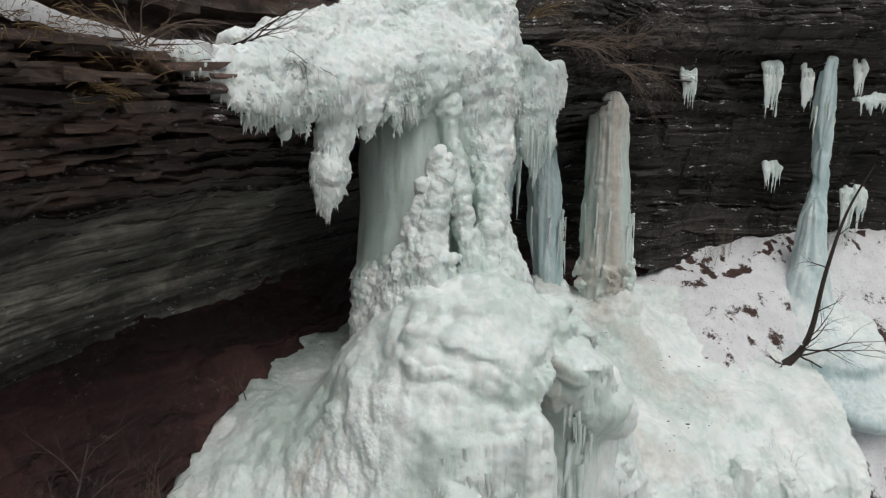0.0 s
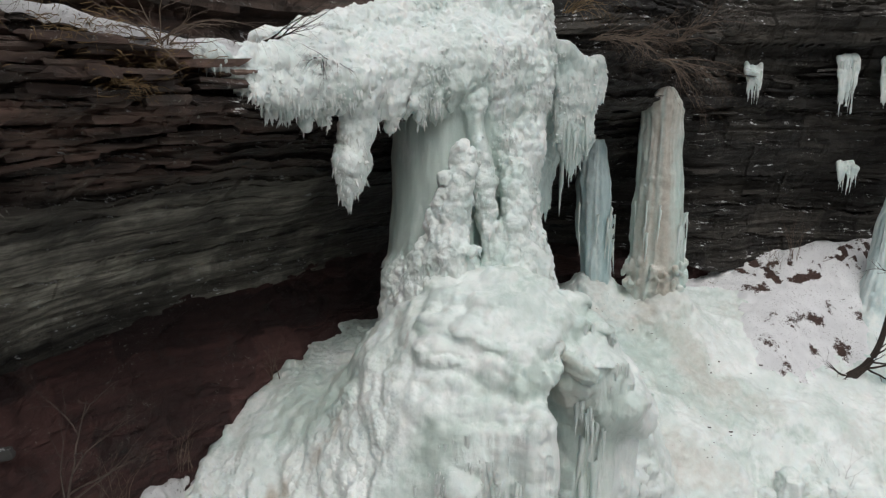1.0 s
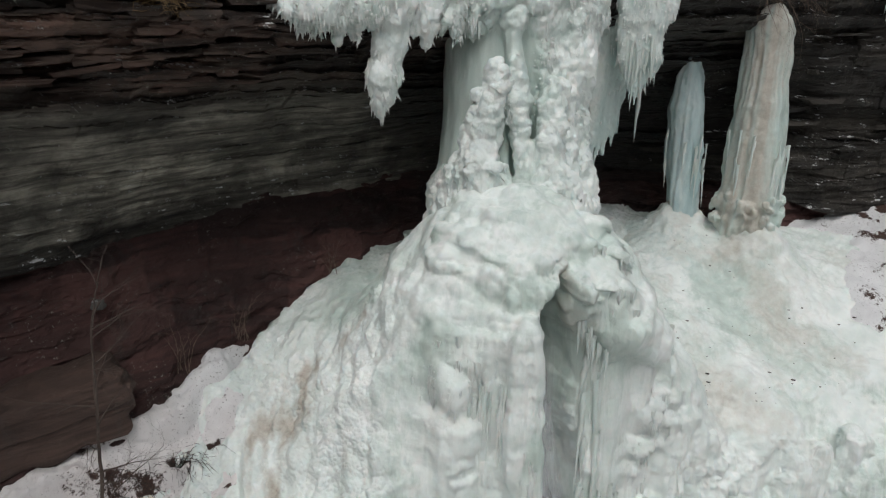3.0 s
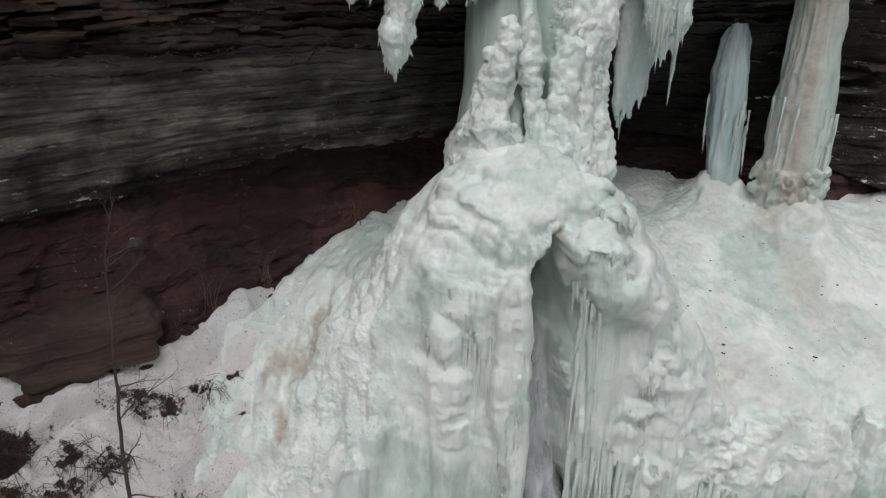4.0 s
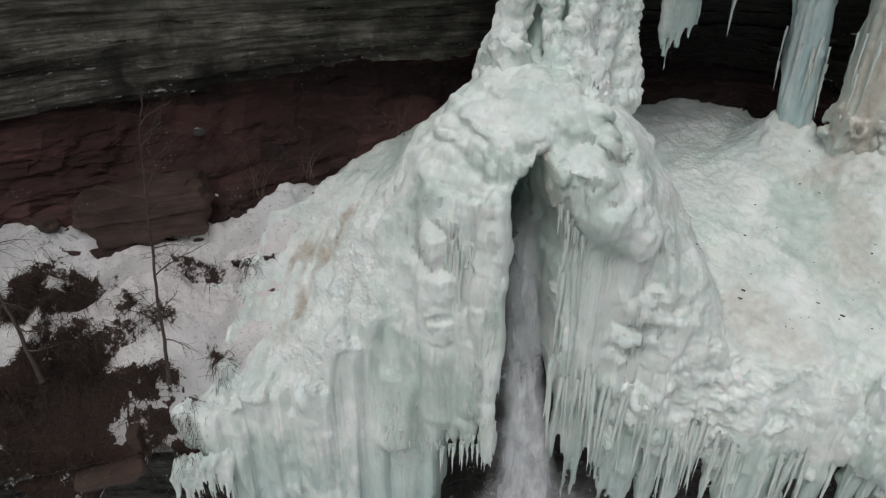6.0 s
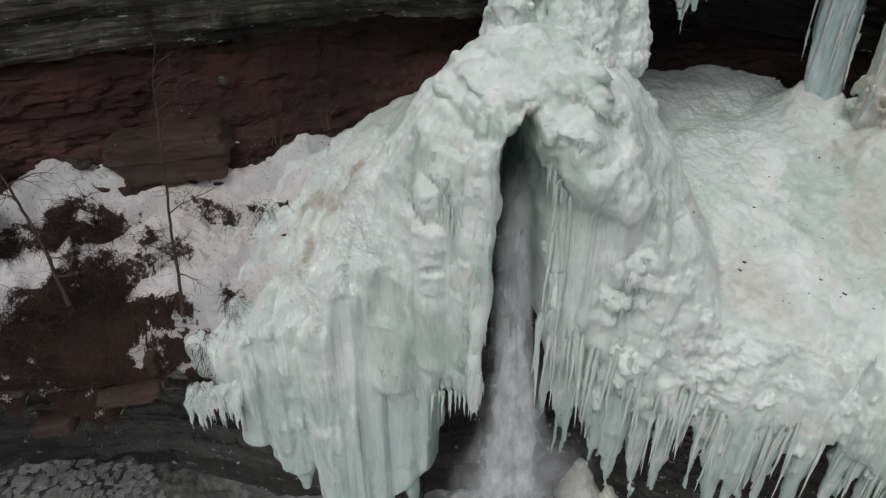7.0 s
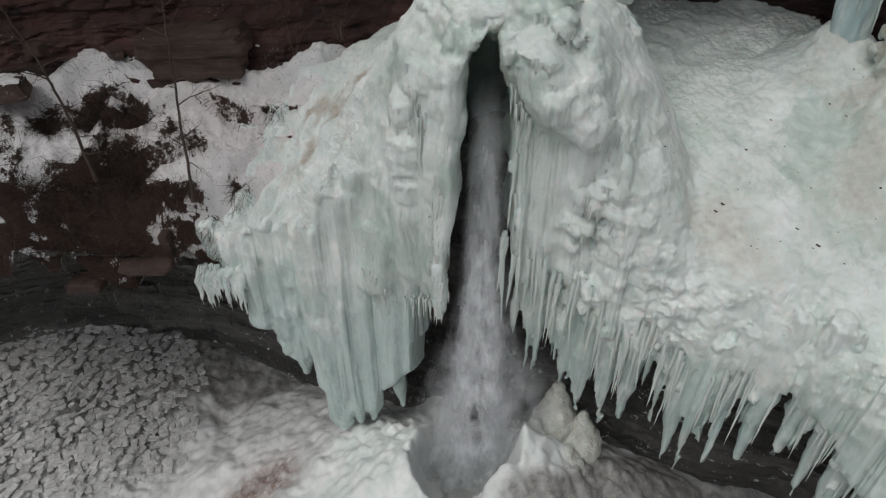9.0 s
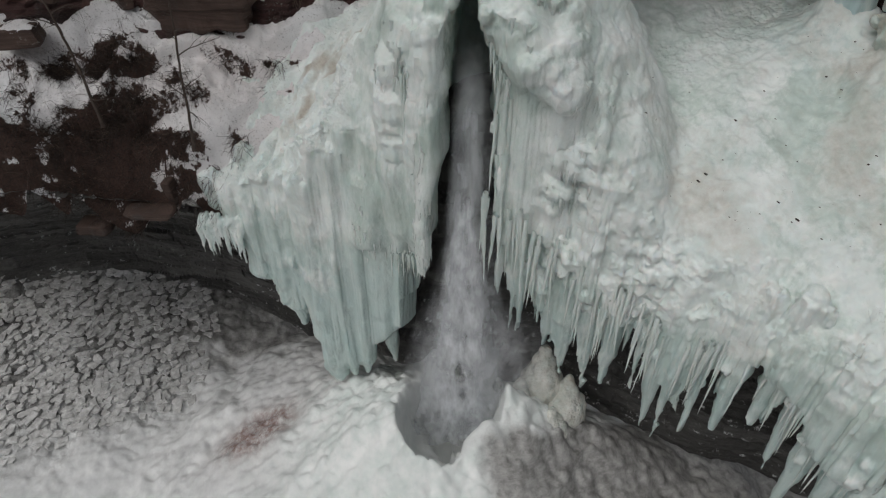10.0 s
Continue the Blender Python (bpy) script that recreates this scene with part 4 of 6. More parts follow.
    vol.chain([(-4.4, 15.4, 26.9, 0.35), (-3.5, 17.0, 26.9, 0.7), (-2.1, 18.9, 27.3, 1.0), (-0.4, 20.3, 27.9, 1.2), (0.6, 21.8, 28.4, 1.35)], 0.5)
    vol.chain([(-1.6, 19.6, 28.2, 1.1), (-0.8, 22.0, 29.4, 1.4), (0.0, 24, 30.2, 1.6)], 0.5)
    vol.f = smax(vol.f, (25.25 + 0.35 * vnoise(vol.axes[0] * 1.3, 0, 0, 91)[:, None, None] - vol.axes[2][None, None, :]).astype(np.float32)
                 * step(20.8, 21.2, vol.axes[2])[None, None, :] - 40.0 * (np.hypot(vol.axes[0][:, None] + 0.1, vol.axes[1][None] - 18.7) < 2.75)[:, :, None], 0.2).astype(np.float32)
    # tongues hanging from the lip
    vol.chain([(-2.4, 15.5, 26.0, 0.5), (-2.5, 15.45, 25.0, 0.40), (-2.6, 15.42, 24.2, 0.33), (-2.68, 15.4, 23.6, 0.26), (-2.72, 15.38, 23.2, 0.14)], 0.2)
    vol.chain([(-1.75, 16.3, 25.8, 0.3), (-1.8, 16.3, 24.9, 0.12)], 0.15)
    vol.chain([(1.8, 20.8, 27.3, 0.22), (2.5, 21.0, 27.0, 0.2), (3.3, 21.4, 26.5, 0.16), (3.8, 21.8, 26.2, 0.08)], 0.2)
    for k in range(13):
        t = k / 12
        end = 22.9 + 1.5 * abs(t - 0.4) + rng.uniform(0, 0.5)
        vol.chain([(2.3 + 1.2 * t, 20.95 + 0.6 * t, 26.9 - 0.4 * t, 0.15), (2.45 + 1.0 * t, 21.05 + 0.5 * t, 25.4, 0.17), (2.52 + 0.9 * t, 21.1 + 0.45 * t, 24.3, 0.14), (2.6 + 0.75 * t, 21.15 + 0.4 * t, end, 0.04)], 0.12)
    vol.chain([(3.5, 21.6, 26.6, 0.3), (3.75, 21.7, 25.5, 0.1)], 0.15)
    for k in range(18):
        t = k / 17
        vol.cone((1.6 + 1.0 * t, 21.6 + 0.9 * t, 26.2), (1.5 + 1.0 * t, 21.7 + 0.9 * t, rng.uniform(20.3, 21.6) + 2.2 * t * t), rng.uniform(0.16, 0.26), 0.03, 0.1)
    # frozen spray along the lip's lower edge
    lip = path_points([(-4.0, 13.6, 25.7), (-3.3, 14.4, 25.7), (-2.0, 16.1, 25.5), (-0.9, 17.0, 25.45), (0.2, 18.0, 25.45), (1.1, 18.7, 25.4)], 90)
    for p in lip:
        p = p + rng.normal(0, 0.1, 3) * (1, 1, 0.5)
        n = rng.uniform(0.15, 0.8) ** 1.5
        vol.cone(p + (0, 0.15, 0.35), p - (0, 0, n), 0.16, 0.03, 0.08)
    v, q, nr = refine(*vol.mesh())
    x, y, z = v.T
    up = nr[:, 2]
    a = np.arctan2(y - 19.15, x + 0.57)
    smooth = step(2.2, 2.0, np.hypot(x + 0.57, y - 19.15)) * step(25.4, 25.0, z) * step(0.9, 0.3, x) * step(20.4, 21.6, z)
    hang = step(20.6, 21.0, y) * np.maximum(step(26.0, 25.0, z), step(1.5, 2.0, x))
    crust = 0.19 * (0.4 - cells(x * 1.3, y * 1.3, z * 0.8, 93) ** 2) + 0.16 * (0.4 - cells(x * 2.9, y * 2.9, z * 1.9, 95) ** 2) + 0.15 * (0.3 - cells(x * 5.5, y * 5.5, z * 3.6, 102) ** 2) + 0.05 * np.clip(1 - 1.6 * cells(x * 7, y * 7, z * 3.0, 96), 0, 1) ** 1.6 * step(24.5, 25.5, z) + 0.14 * fbm(x * 1.2, y * 1.2, z * 1.0, 4, 97)
    crust = crust * (1 - 0.5 * hang)
    fine = 0.006 * vnoise(a * 13, z * 0.3, 0, 98) + 0.03 * fbm(x * 3, y * 3, z * 1.0, 3, 99)
    v = v + nr * (crust * (1 - smooth) + fine * smooth)[:, None]
    groove = np.exp(-((x - 0.62) ** 2 + (y - 17.8) ** 2) / 0.5) * step(25.3, 24.8, z)
    snow = 0.72 + 0.2 * up + 0.35 * fbm(x * 0.9, y * 0.9, z * 0.7, 3, 94) - 0.58 * smooth - 0.3 * groove - 0.5 * step(21.6, 21.9, y) * step(25.6, 24.8, z)
    dirt = 0.25 * step(20.8, 19.6, z) + 0.15 * step(0.2, 0.7, fbm(x * 0.8, y * 0.8, z * 0.8, 3, 100))
    return v, q, dict(snow=np.clip(snow, 0, 1), dirt=np.clip(dirt, 0, 1), blue=np.clip(0.12 + 0.35 * hang, 0, 1), crust=np.clip(0.36 - 0.33 * smooth - 0.12 * hang, 0, 1))


def side_column(rows, lo, hi, pipes, seed, dirt=0.0, blue=0.3, nodules=0, apron=()):
    """A free-standing frozen seep: a bundle of long pipes of ice."""
    vol = Volume(lo, hi, 0.07)
    vol.chain(rows, 0.15)
    rng = np.random.default_rng(seed)
    for k in range(pipes):
        a, f = rng.uniform(0, 6.28), rng.uniform(0.75, 1.0)
        line = [(x + f * r * math.cos(a), y + f * r * math.sin(a), z - rng.uniform(0, 0.5) * (i == 0), r * rng.uniform(0.05, 0.12)) for i, (x, y, z, r) in enumerate(rows)]
        vol.chain(line[int(rng.integers(0, 2)): rng.integers(3, len(line) + 1)], 0.12)
    for a, b, ra, rb in apron:
        vol.cone(a, b, ra, rb, 0.5, 0.4)
    fx, fy, fz, fr = rows[-1]
    for k in range(nodules):
        a, f = rng.uniform(-3.1, 0.2), rng.uniform(0.75, 1.25)
        p = (fx + f * fr * math.cos(a), fy + f * fr * math.sin(a), fz + rng.uniform(0.2, 1.5))
        vol.cone(p, (p[0], p[1], p[2] - 0.1), rng.uniform(0.07, 0.11), rng.uniform(0.06, 0.09), 0.14)
    v, q, nr = refine(*vol.mesh())
    x, y, z = v.T
    a = np.arctan2(y - rows[0][1], x - rows[0][0])
    v = v + nr * (0.08 * vnoise(2.2 * np.cos(a), 2.2 * np.sin(a), z * 0.25, seed + 6) + 0.05 * vnoise(5.5 * np.cos(a), 5.5 * np.sin(a), z * 0.3, seed) + 0.06 * fbm(x * 2.2, y * 2.2, z * 1.5, 3, seed + 1))[:, None]
    n = fbm(1.6 * np.cos(a), 1.6 * np.sin(a), z * 0.15, 3, seed + 2)
    return v, q, dict(snow=np.clip(0.25 + 0.35 * n + 0.4 * step(0.2, 0.8, nr[:, 2]), 0, 1), dirt=np.clip(dirt * (0.34 + 0.7 * n + 0.75 * np.exp(-((a + 1.2) / 0.4) ** 2)), 0, 1), blue=np.full(len(v), blue), crust=np.full(len(v), 0.1))


def spikes(v, weight, down, count, size, slim, seed, **values):
    """Small pointed crystals and icicles growing out of a body of ice, joined."""
    rng = np.random.default_rng(seed)
    w = np.clip(weight, 0, None)
    i = rng.choice(len(v[0]), count, p=w / w.sum())
    nr = v[1][i] + rng.normal(0, 0.35, (count, 3))
    d = nr * (1 - down) + np.array((0, 0, -1.0)) * down
    d /= np.linalg.norm(d, axis=1)[:, None]
    ln = (size[0] + (size[1] - size[0]) * rng.random(count) ** 2)[:, None]
    r = ln * rng.uniform(slim[0], slim[1], (count, 1))
    e = np.cross(d, rng.normal(0, 1, (count, 3)))
    e /= np.linalg.norm(e, axis=1)[:, None]
    g = np.cross(d, e)
    root = v[0][i] - d * ln * 0.2
    ring = [root + r * (e * math.cos(a) + g * math.sin(a)) for a in (0, 1.2566, 2.5133, 3.7699, 5.0265)]
    mid = [root + d * ln * 0.55 + 0.62 * r * (e * math.cos(a) + g * math.sin(a)) for a in (0, 1.2566, 2.5133, 3.7699, 5.0265)]
    verts = np.stack(ring + mid + [root + d * ln * 1.2], 1).reshape(-1, 3)
    b = np.arange(count)[:, None] * 11
    faces = []
    for k in range(5):
        j = (k + 1) % 5
        faces += [np.concatenate([b + o for o in c], 1) for c in ((k, j, 5 + j), (k, 5 + j, 5 + k), (5 + k, 5 + j, 10))]
    faces = np.concatenate(faces)
    return verts, faces, {k: np.full(len(verts), a) for k, a in values.items()}


def vertex_normals(v, q):
    n = np.cross(v[q[:, 2]] - v[q[:, 0]], v[q[:, 3]] - v[q[:, 1]])
    out = np.zeros_like(v)
    for k in range(4):
        np.add.at(out, q[:, k], n)
    return out / np.maximum(np.linalg.norm(out, axis=1), 1e-9)[:, None]


fall = thing("frozen_waterfall", "tall frozen waterfall of white crusted and pale green ice", "frozen waterfall")
v, q, at = upper_ice()
mesh_part("ice_column", v, q, ICE, fall, "white crusted ice cap and pale smooth ice column", **at)
nv_ = vertex_normals(v, q)
open_air = at["crust"] * step(0.75, 0.2, nv_[:, 2]) * step(20.0, 21.0, v[:, 2]) * step(22.5, 20.5, v[:, 1] - 0.5 * v[:, 0])
open_air = open_air * np.clip(at["crust"] - 0.08, 0, 1) * (0.3 + 0.7 * step(23.5, 25, v[:, 2])) * (0.06 + step(-0.1, 0.3, fbm(v[:, 0] * 1.1, v[:, 1] * 1.1, v[:, 2] * 0.9, 3, 165)))
sv, sf, sa = spikes((v, nv_), open_air, 0.35, 3600, (0.03, 0.09), (0.45, 0.75), 161, snow=1.0, dirt=0.0, blue=0.0, crust=0.3)
tagged(mesh_part("frost_crust", sv, sf, ICE, fall, **sa), kind="stuff")
thin = open_air * np.clip(step(0.1, -0.4, nv_[:, 2]) + step(26, 25, v[:, 2]) * (step(-1.9, -2.2, v[:, 0]) + step(20.5, 20.9, v[:, 1])), 0, 1)
sv, sf, sa = spikes((v, nv_), thin, 0.75, 2200, (0.08, 0.26), (0.12, 0.22), 164, snow=1.0, dirt=0.0, blue=0.0, crust=0.0)
tagged(mesh_part("frost_fringe", sv, sf, ICE, fall, **sa), kind="stuff")
v, q, at = lower_ice()
mesh_part("ice_mound", v, q, ICE, fall, "lumpy ice mound and fluted ice curtain with an arched opening", **at)
nv_ = vertex_normals(v, q)
dd_, ar_ = front_distance(v[:, 0], v[:, 1])
hang_on = step(0.45, 0.1, nv_[:, 2]) * step(1.3, 0.6, dd_) * step(8.0, 10.0, v[:, 2]) * step(0.0, 0.4, fbm(ar_ * 0.6, v[:, 2] * 0.45, 0, 3, 163)) * step(5.8, 4.6, v[:, 0]) * step(-1.0, 0.3, v[:, 0]) * step(0.9, 1.3, np.abs((v[:, 0] - 3.0) * 0.53 + (v[:, 1] - 14.0) * 0.85))
sv, sf, sa = spikes((v, nv_), hang_on, 0.95, 420, (0.15, 0.5), (0.12, 0.2), 162, snow=0.8, dirt=0.0, blue=0.03, crust=0.0)
tagged(mesh_part("icicle_fringe", sv, sf, ICE, fall, **sa), kind="stuff")

seeps = []
seeps.append(thing("frozen_seep", "slim blue-green ice column against the dark cliff", "ice column", "frozen seeps"))
v, q, at = side_column([(4.2, 27.1, 23.8, 0.28), (4.15, 27.2, 23.3, 0.45), (4.12, 27.2, 22.2, 0.62), (4.25, 27.2, 20.6, 0.66), (4.45, 27.1, 18.2, 0.55), (4.5, 27, 17.2, 0.5)], (2.6, 25.6, 16.5), (6, 28.8, 24.6), 60, 101, 0.0, 1.0)
mesh_part("ice_body", v, q, ICE, seeps[-1], **at)
seeps.append(thing("frozen_seep", "thick tan-stained ice column standing against the cliff", "ice column", "frozen seeps"))
v, q, at = side_column([(6.68, 26.9, 25.5, 0.36), (6.7, 27.0, 25.3, 0.52), (6.7, 27.2, 25.0, 0.68), (6.7, 27.4, 24.0, 0.78), (6.75, 27.3, 22.4, 0.84), (6.8, 27.3, 20.0, 0.98), (6.8, 27.2, 17.6, 1.05)], (5, 25.5, 17), (8.8, 29.2, 27.8), 80, 103, 1.0, 0.1, 130)
mesh_part("ice_body", v, q, ICE, seeps[-1], **at)
seeps.append(thing("frozen_seep", "pale blue ice column widening onto the snow slope", "ice column", "frozen seeps"))
v, q, at = side_column([(17.1, 30.5, 27.1, 0.25), (17.1, 30.7, 25.4, 0.42), (17.4, 30.8, 23.0, 0.28), (17.5, 30.8, 21.6, 0.3), (17.35, 30.7, 20.2, 0.5), (17.3, 30.6, 18.4, 0.7), (17.25, 30.4, 17.0, 0.95), (17.2, 30.0, 15.8, 1.2)], (13.8, 23.5, 11.5), (21.5, 33.2, 27.8), 46, 105, 0.0, 0.9, 0,
                       [((17.2, 30.0, 15.9), (17.5, 28.0, 14.35), 1.5, 1.9), ((17.5, 28.0, 14.35), (17.9, 26.2, 12.8), 1.9, 2.0), ((19.3, 30.6, 15.9), (18.6, 28.4, 14.3), 1.0, 1.5)])
mesh_part("ice_body", v, q, ICE, seeps[-1], **at)

# the open snow slope beyond the ice
nx, ny = 400, 230
sx, sy = np.meshgrid(np.linspace(7.0, 45, nx), np.linspace(17, 36, ny), indexing="ij")
sD, _ = front_distance(sx, sy)
sz = right_slope(sx, sy) - 0.1 - 0.5 * step(11.4, 9.8, sx) * step(30.5, 29, sy)
sz = sz + 0.42 * step(9.8, 11.4, sx + 0.8 * fbm(sx * 0.4, sy * 0.4, 0, 3, 116)) * step(24, 26, sy)
sz = sz + 0.20 * fbm(sx * 0.5, sy * 0.5, 0, 4, 111) + 0.07 * fbm(sx * 2.5, sy * 2.5, 0, 3, 112)
stop = step(1.6, 0.2, np.abs(sy - 31.2 - 0.25 * (sx - 12.5) + 0.5 * fbm(sx * 0.7, 0, 0, 3, 114)))
sbare = 0.30 + 0.30 * fbm(sx * 1.5, sy * 1.5, 0, 4, 113) + stop * (0.12 + 0.6 * fbm(sx * 3.2, sy * 2.2, 3, 4, 118)) * step(10.5, 11.5, sx)
sz = sz + 0.10 * (0.5 - cells(sx * 1.8, sy * 1.8, sx * 0, 119)) * step(0.0, 0.5, fbm(sx * 0.4, sy * 0.4, 7, 3, 120))
sf = grid_faces(nx, ny)
sf = sf[((sD.ravel()[sf] > 0.7) & ((sx.ravel()[sf] > 13) | (sy.ravel()[sf] > 28.8) | ((sx.ravel()[sf] > 9.6) & (sy.ravel()[sf] > 23.8)))).all(1)]
slope = mesh_part("snow_slope", np.stack([sx, sy, sz], -1).reshape(-1, 3), sf, SNOW_GROUND, smooth=True, bare=sbare.ravel(), dirt=(0.02 + 0 * sbare).ravel())
tagged(slope, "open snow slope with leaf litter and trodden prints", "snow slope", kind="structure")


# ---- falling water behind the opening ----
def ribbon(x0, y0, width, seed, turn, top=18.8, thick=1.0):
    nz, nw = 160, 14
    z = np.linspace(top, -0.6, nz)
    half = width * np.interp(z, [0, 6, 12, 19], [3.0, 2.1, 1.0, 0.6])
    u = np.linspace(-1, 1, nw)
    off = half[:, None] * u[None]
    bow = 0.25 * np.cos(u * 1.5)[None] + 0.15 * fbm(u[None] * 1.5, z[:, None] * 0.5, 0, 3, seed)
    c, s = math.cos(turn), math.sin(turn)
    deep = step(9, 16, z)[:, None]
    x = x0 - 0.75 * deep + 0.18 * np.sin(z * 0.21)[:, None] + off * c + bow * s
    y = y0 + 0.47 * deep + off * s - bow * c
    veil = (1 - np.abs(u)[None] ** 2.5) * np.interp(z, [-0.6, 1, 6, 12, 16, 18.8], [0.8, 1.0, 0.92, 0.66, 0.4, 0.05])[:, None] * thick * step(top, top - 2.5, z)[:, None]
    return np.stack([x, y, np.broadcast_to(z[:, None], x.shape)], -1).reshape(-1, 3), grid_faces(nz, nw), veil.ravel()


stream = thing("falling_stream", "grey-white stream of meltwater falling behind the ice", "waterfall")
for k, (x0, y0, wd, tn) in enumerate(((2.75, 14.25, 0.62, 0.95), (2.45, 14.5, 0.85, 1.15), (2.95, 14.35, 0.42, 0.75), (2.6, 14.1, 0.5, 1.4))):
    v, q, veil = ribbon(x0, y0, wd, 120 + k, tn)
    mesh_part("veil", v, q, WATER, stream, veil=veil)
for k, (x0, y0, wd, tn) in enumerate(((2.6, 14.6, 1.15, 1.05), (3.0, 14.9, 1.35, 0.9))):
    v, q, veil = ribbon(x0, y0, wd, 130 + k, tn, 9.0, 0.4)
    mesh_part("mist", v, q, WATER, stream, "thin drifting spray", veil=veil)


# ---- icicles: a few shapes shared by many ----
def icicle_mesh(seed):
    rng = np.random.default_rng(seed)
    n, sides = 9, 6
    t = np.linspace(0, 1, n)
    r = (1 - t) ** 0.8 * (1 + 0.18 * np.sin(t * 21 + seed)) + 0.03
    line = np.stack([0.05 * np.cumsum(rng.normal(0, 0.25, n)), 0.05 * np.cumsum(rng.normal(0, 0.25, n)), -t, 0.09 * r], 1)
    line[0, :2] = 0
    v, q = tubes([line], sides)
    m = len(v)
    return mesh_data("icicle", v, q, ICE, True, snow=np.full(m, 0.5), dirt=np.zeros(m), blue=np.full(m, 0.08), crust=np.full(m, 0.1))


ICICLES = [icicle_mesh(k) for k in range(6)]


def icicle(parent, x, y, z, length, width, rng):
    ob = new("icicle", ICICLES[int(rng.integers(6))])
    ob.parent = parent
    ob.location, ob.scale = (x, y, z), (width / 0.18, width / 0.18, length)
    ob.rotation_euler = (rng.uniform(-0.05, 0.05), rng.uniform(-0.05, 0.05), rng.uniform(0, 6.28))


rng = np.random.default_rng(21)
icicle(fall, 2.74, 24.0, 24.6, 3.3, 0.3, rng)
for p in path_points([(-3.95, 13.5, 25.5), (-3.3, 14.4, 25.5), (-2.1, 16.0, 25.5), (-0.95, 16.95, 25.4), (0.15, 17.9, 25.4), (0.95, 18.5, 25.35)], 58):
    icicle(fall, p[0] + rng.normal(0, 0.12), p[1] + rng.normal(0, 0.12), p[2] + 0.1, rng.uniform(0.15, 0.55), rng.uniform(0.08, 0.15), rng)
for p in path_points([(-2.95, 15.3, 24.2), (-2.75, 15.2, 23.7), (-2.5, 15.4, 24.4)], 14):
    icicle(fall, p[0] + rng.normal(0, 0.05), p[1], p[2] + 0.2, rng.uniform(0.4, 0.9), 0.1, rng)
for p in path_points([(2.6, 21.0, 25.0), (3.1, 21.1, 24.6), (3.5, 21.6, 25.6)], 18):
    icicle(fall, p[0] + rng.normal(0, 0.06), p[1] + rng.normal(0, 0.1), p[2], rng.uniform(0.6, 1.9), 0.13, rng)
for p in path_points([(3.2, 15.0, 18.0), (3.52, 15.42, 17.6), (4.12, 16.22, 16.6), (4.85, 17.2, 15.4)], 64):
    icicle(fall, p[0] + rng.normal(-0.02, 0.08), p[1] + rng.normal(0.05, 0.08), p[2] + rng.uniform(-3.6, 0.0), rng.uniform(0.9, 3.6), rng.uniform(0.12, 0.26), rng)
for p in path_points([(3.05, 14.85, 18.7), (3.3, 14.85, 18.1), (3.65, 15.05, 17.6)], 20):
    icicle(fall, p[0] + rng.normal(0, 0.06), p[1] + rng.normal(0, 0.06), p[2] + 0.1, rng.uniform(0.35, 1.1), rng.uniform(0.08, 0.15), rng)
for p in path_points([(0.5, 12.75, 17.6), (1.3, 12.85, 17.6), (2.1, 13.05, 18.2)], 30):
    icicle(fall, p[0] + rng.normal(0, 0.08), p[1], p[2] + rng.uniform(-1.0, 0.1), rng.uniform(0.6, 2.4), rng.uniform(0.07, 0.13), rng)
for p in path_points([(1.2, 12.2, 10.4), (2.0, 12.4, 11.0), (2.7, 12.7, 11.2)], 14):
    icicle(fall, p[0], p[1] + rng.normal(0, 0.08), p[2], rng.uniform(0.5, 1.3), 0.11, rng)
for k in range(150):
    s = front_s[-1] * rng.uniform(0.40, 0.93) if k > 34 else front_s[-1] * rng.uniform(0.0, 0.28)
    x, y = np.interp(s, front_s, front_line[:, 0]), np.interp(s, front_s, front_line[:, 1])
    if 2.6 < x < 3.4 or x < 0.6:
        continue
    i = np.argmin(np.abs(front_s - s))
    icicle(fall, x - 0.25 * front_t[i, 1], y + 0.25 * front_t[i, 0], np.interp(x, TIP_X, TIP_Z) + (rng.uniform(5.2, 6.5) if x > 2 else rng.uniform(2.5, 3.5)), rng.uniform(2.0, 3.6), rng.uniform(0.10, 0.2), rng)


def icicle_cluster(x, y, z, width, length, count, seed, label, turn=0.0):
    """Icicles grown together under a ledge of the cliff, with the frozen lump they hang from."""
    rng = np.random.default_rng(seed)
    root = thing("icicle_cluster", label, "icicles", "icicles on the cliff")
    c, s = math.cos(turn), math.sin(turn)
    vol = Volume((x - width, y - width - 0.5, z - length - 0.2), (x + width, y + width + 0.9, z + 0.5), 0.05)
    for k in range(count):
        u = (k + rng.random()) / count - 0.5
        ln = length * rng.uniform(0.3, 1.0) ** 1.3
        px, py = x + u * width * c, y + u * width * s
        vol.chain([(px, py + 0.3, z + rng.uniform(-0.1, 0.25), 0.10), (px, py + 0.05, z - 0.3 * ln, rng.uniform(0.06, 0.12)), (px + rng.normal(0, 0.04), py, z - ln, 0.015)], 0.06)
    v, q, nr = vol.mesh()
    v = v + nr * 0.06 * fbm(v[:, 0] * 4, v[:, 1] * 4, v[:, 2] * 2, 2, seed)[:, None]
    m = len(v)
    mesh_part("ice_body", v, q, ICE, root, snow=np.full(m, 0.55), dirt=np.full(m, 0.05), blue=np.full(m, 0.35), crust=np.full(m, 0.3))
    for k in range(6):
        u = rng.uniform(-0.45, 0.45)
        icicle(root, x + u * width * c, y + u * width * s, z - 0.1, length * rng.uniform(0.4, 0.9), 0.09, rng)


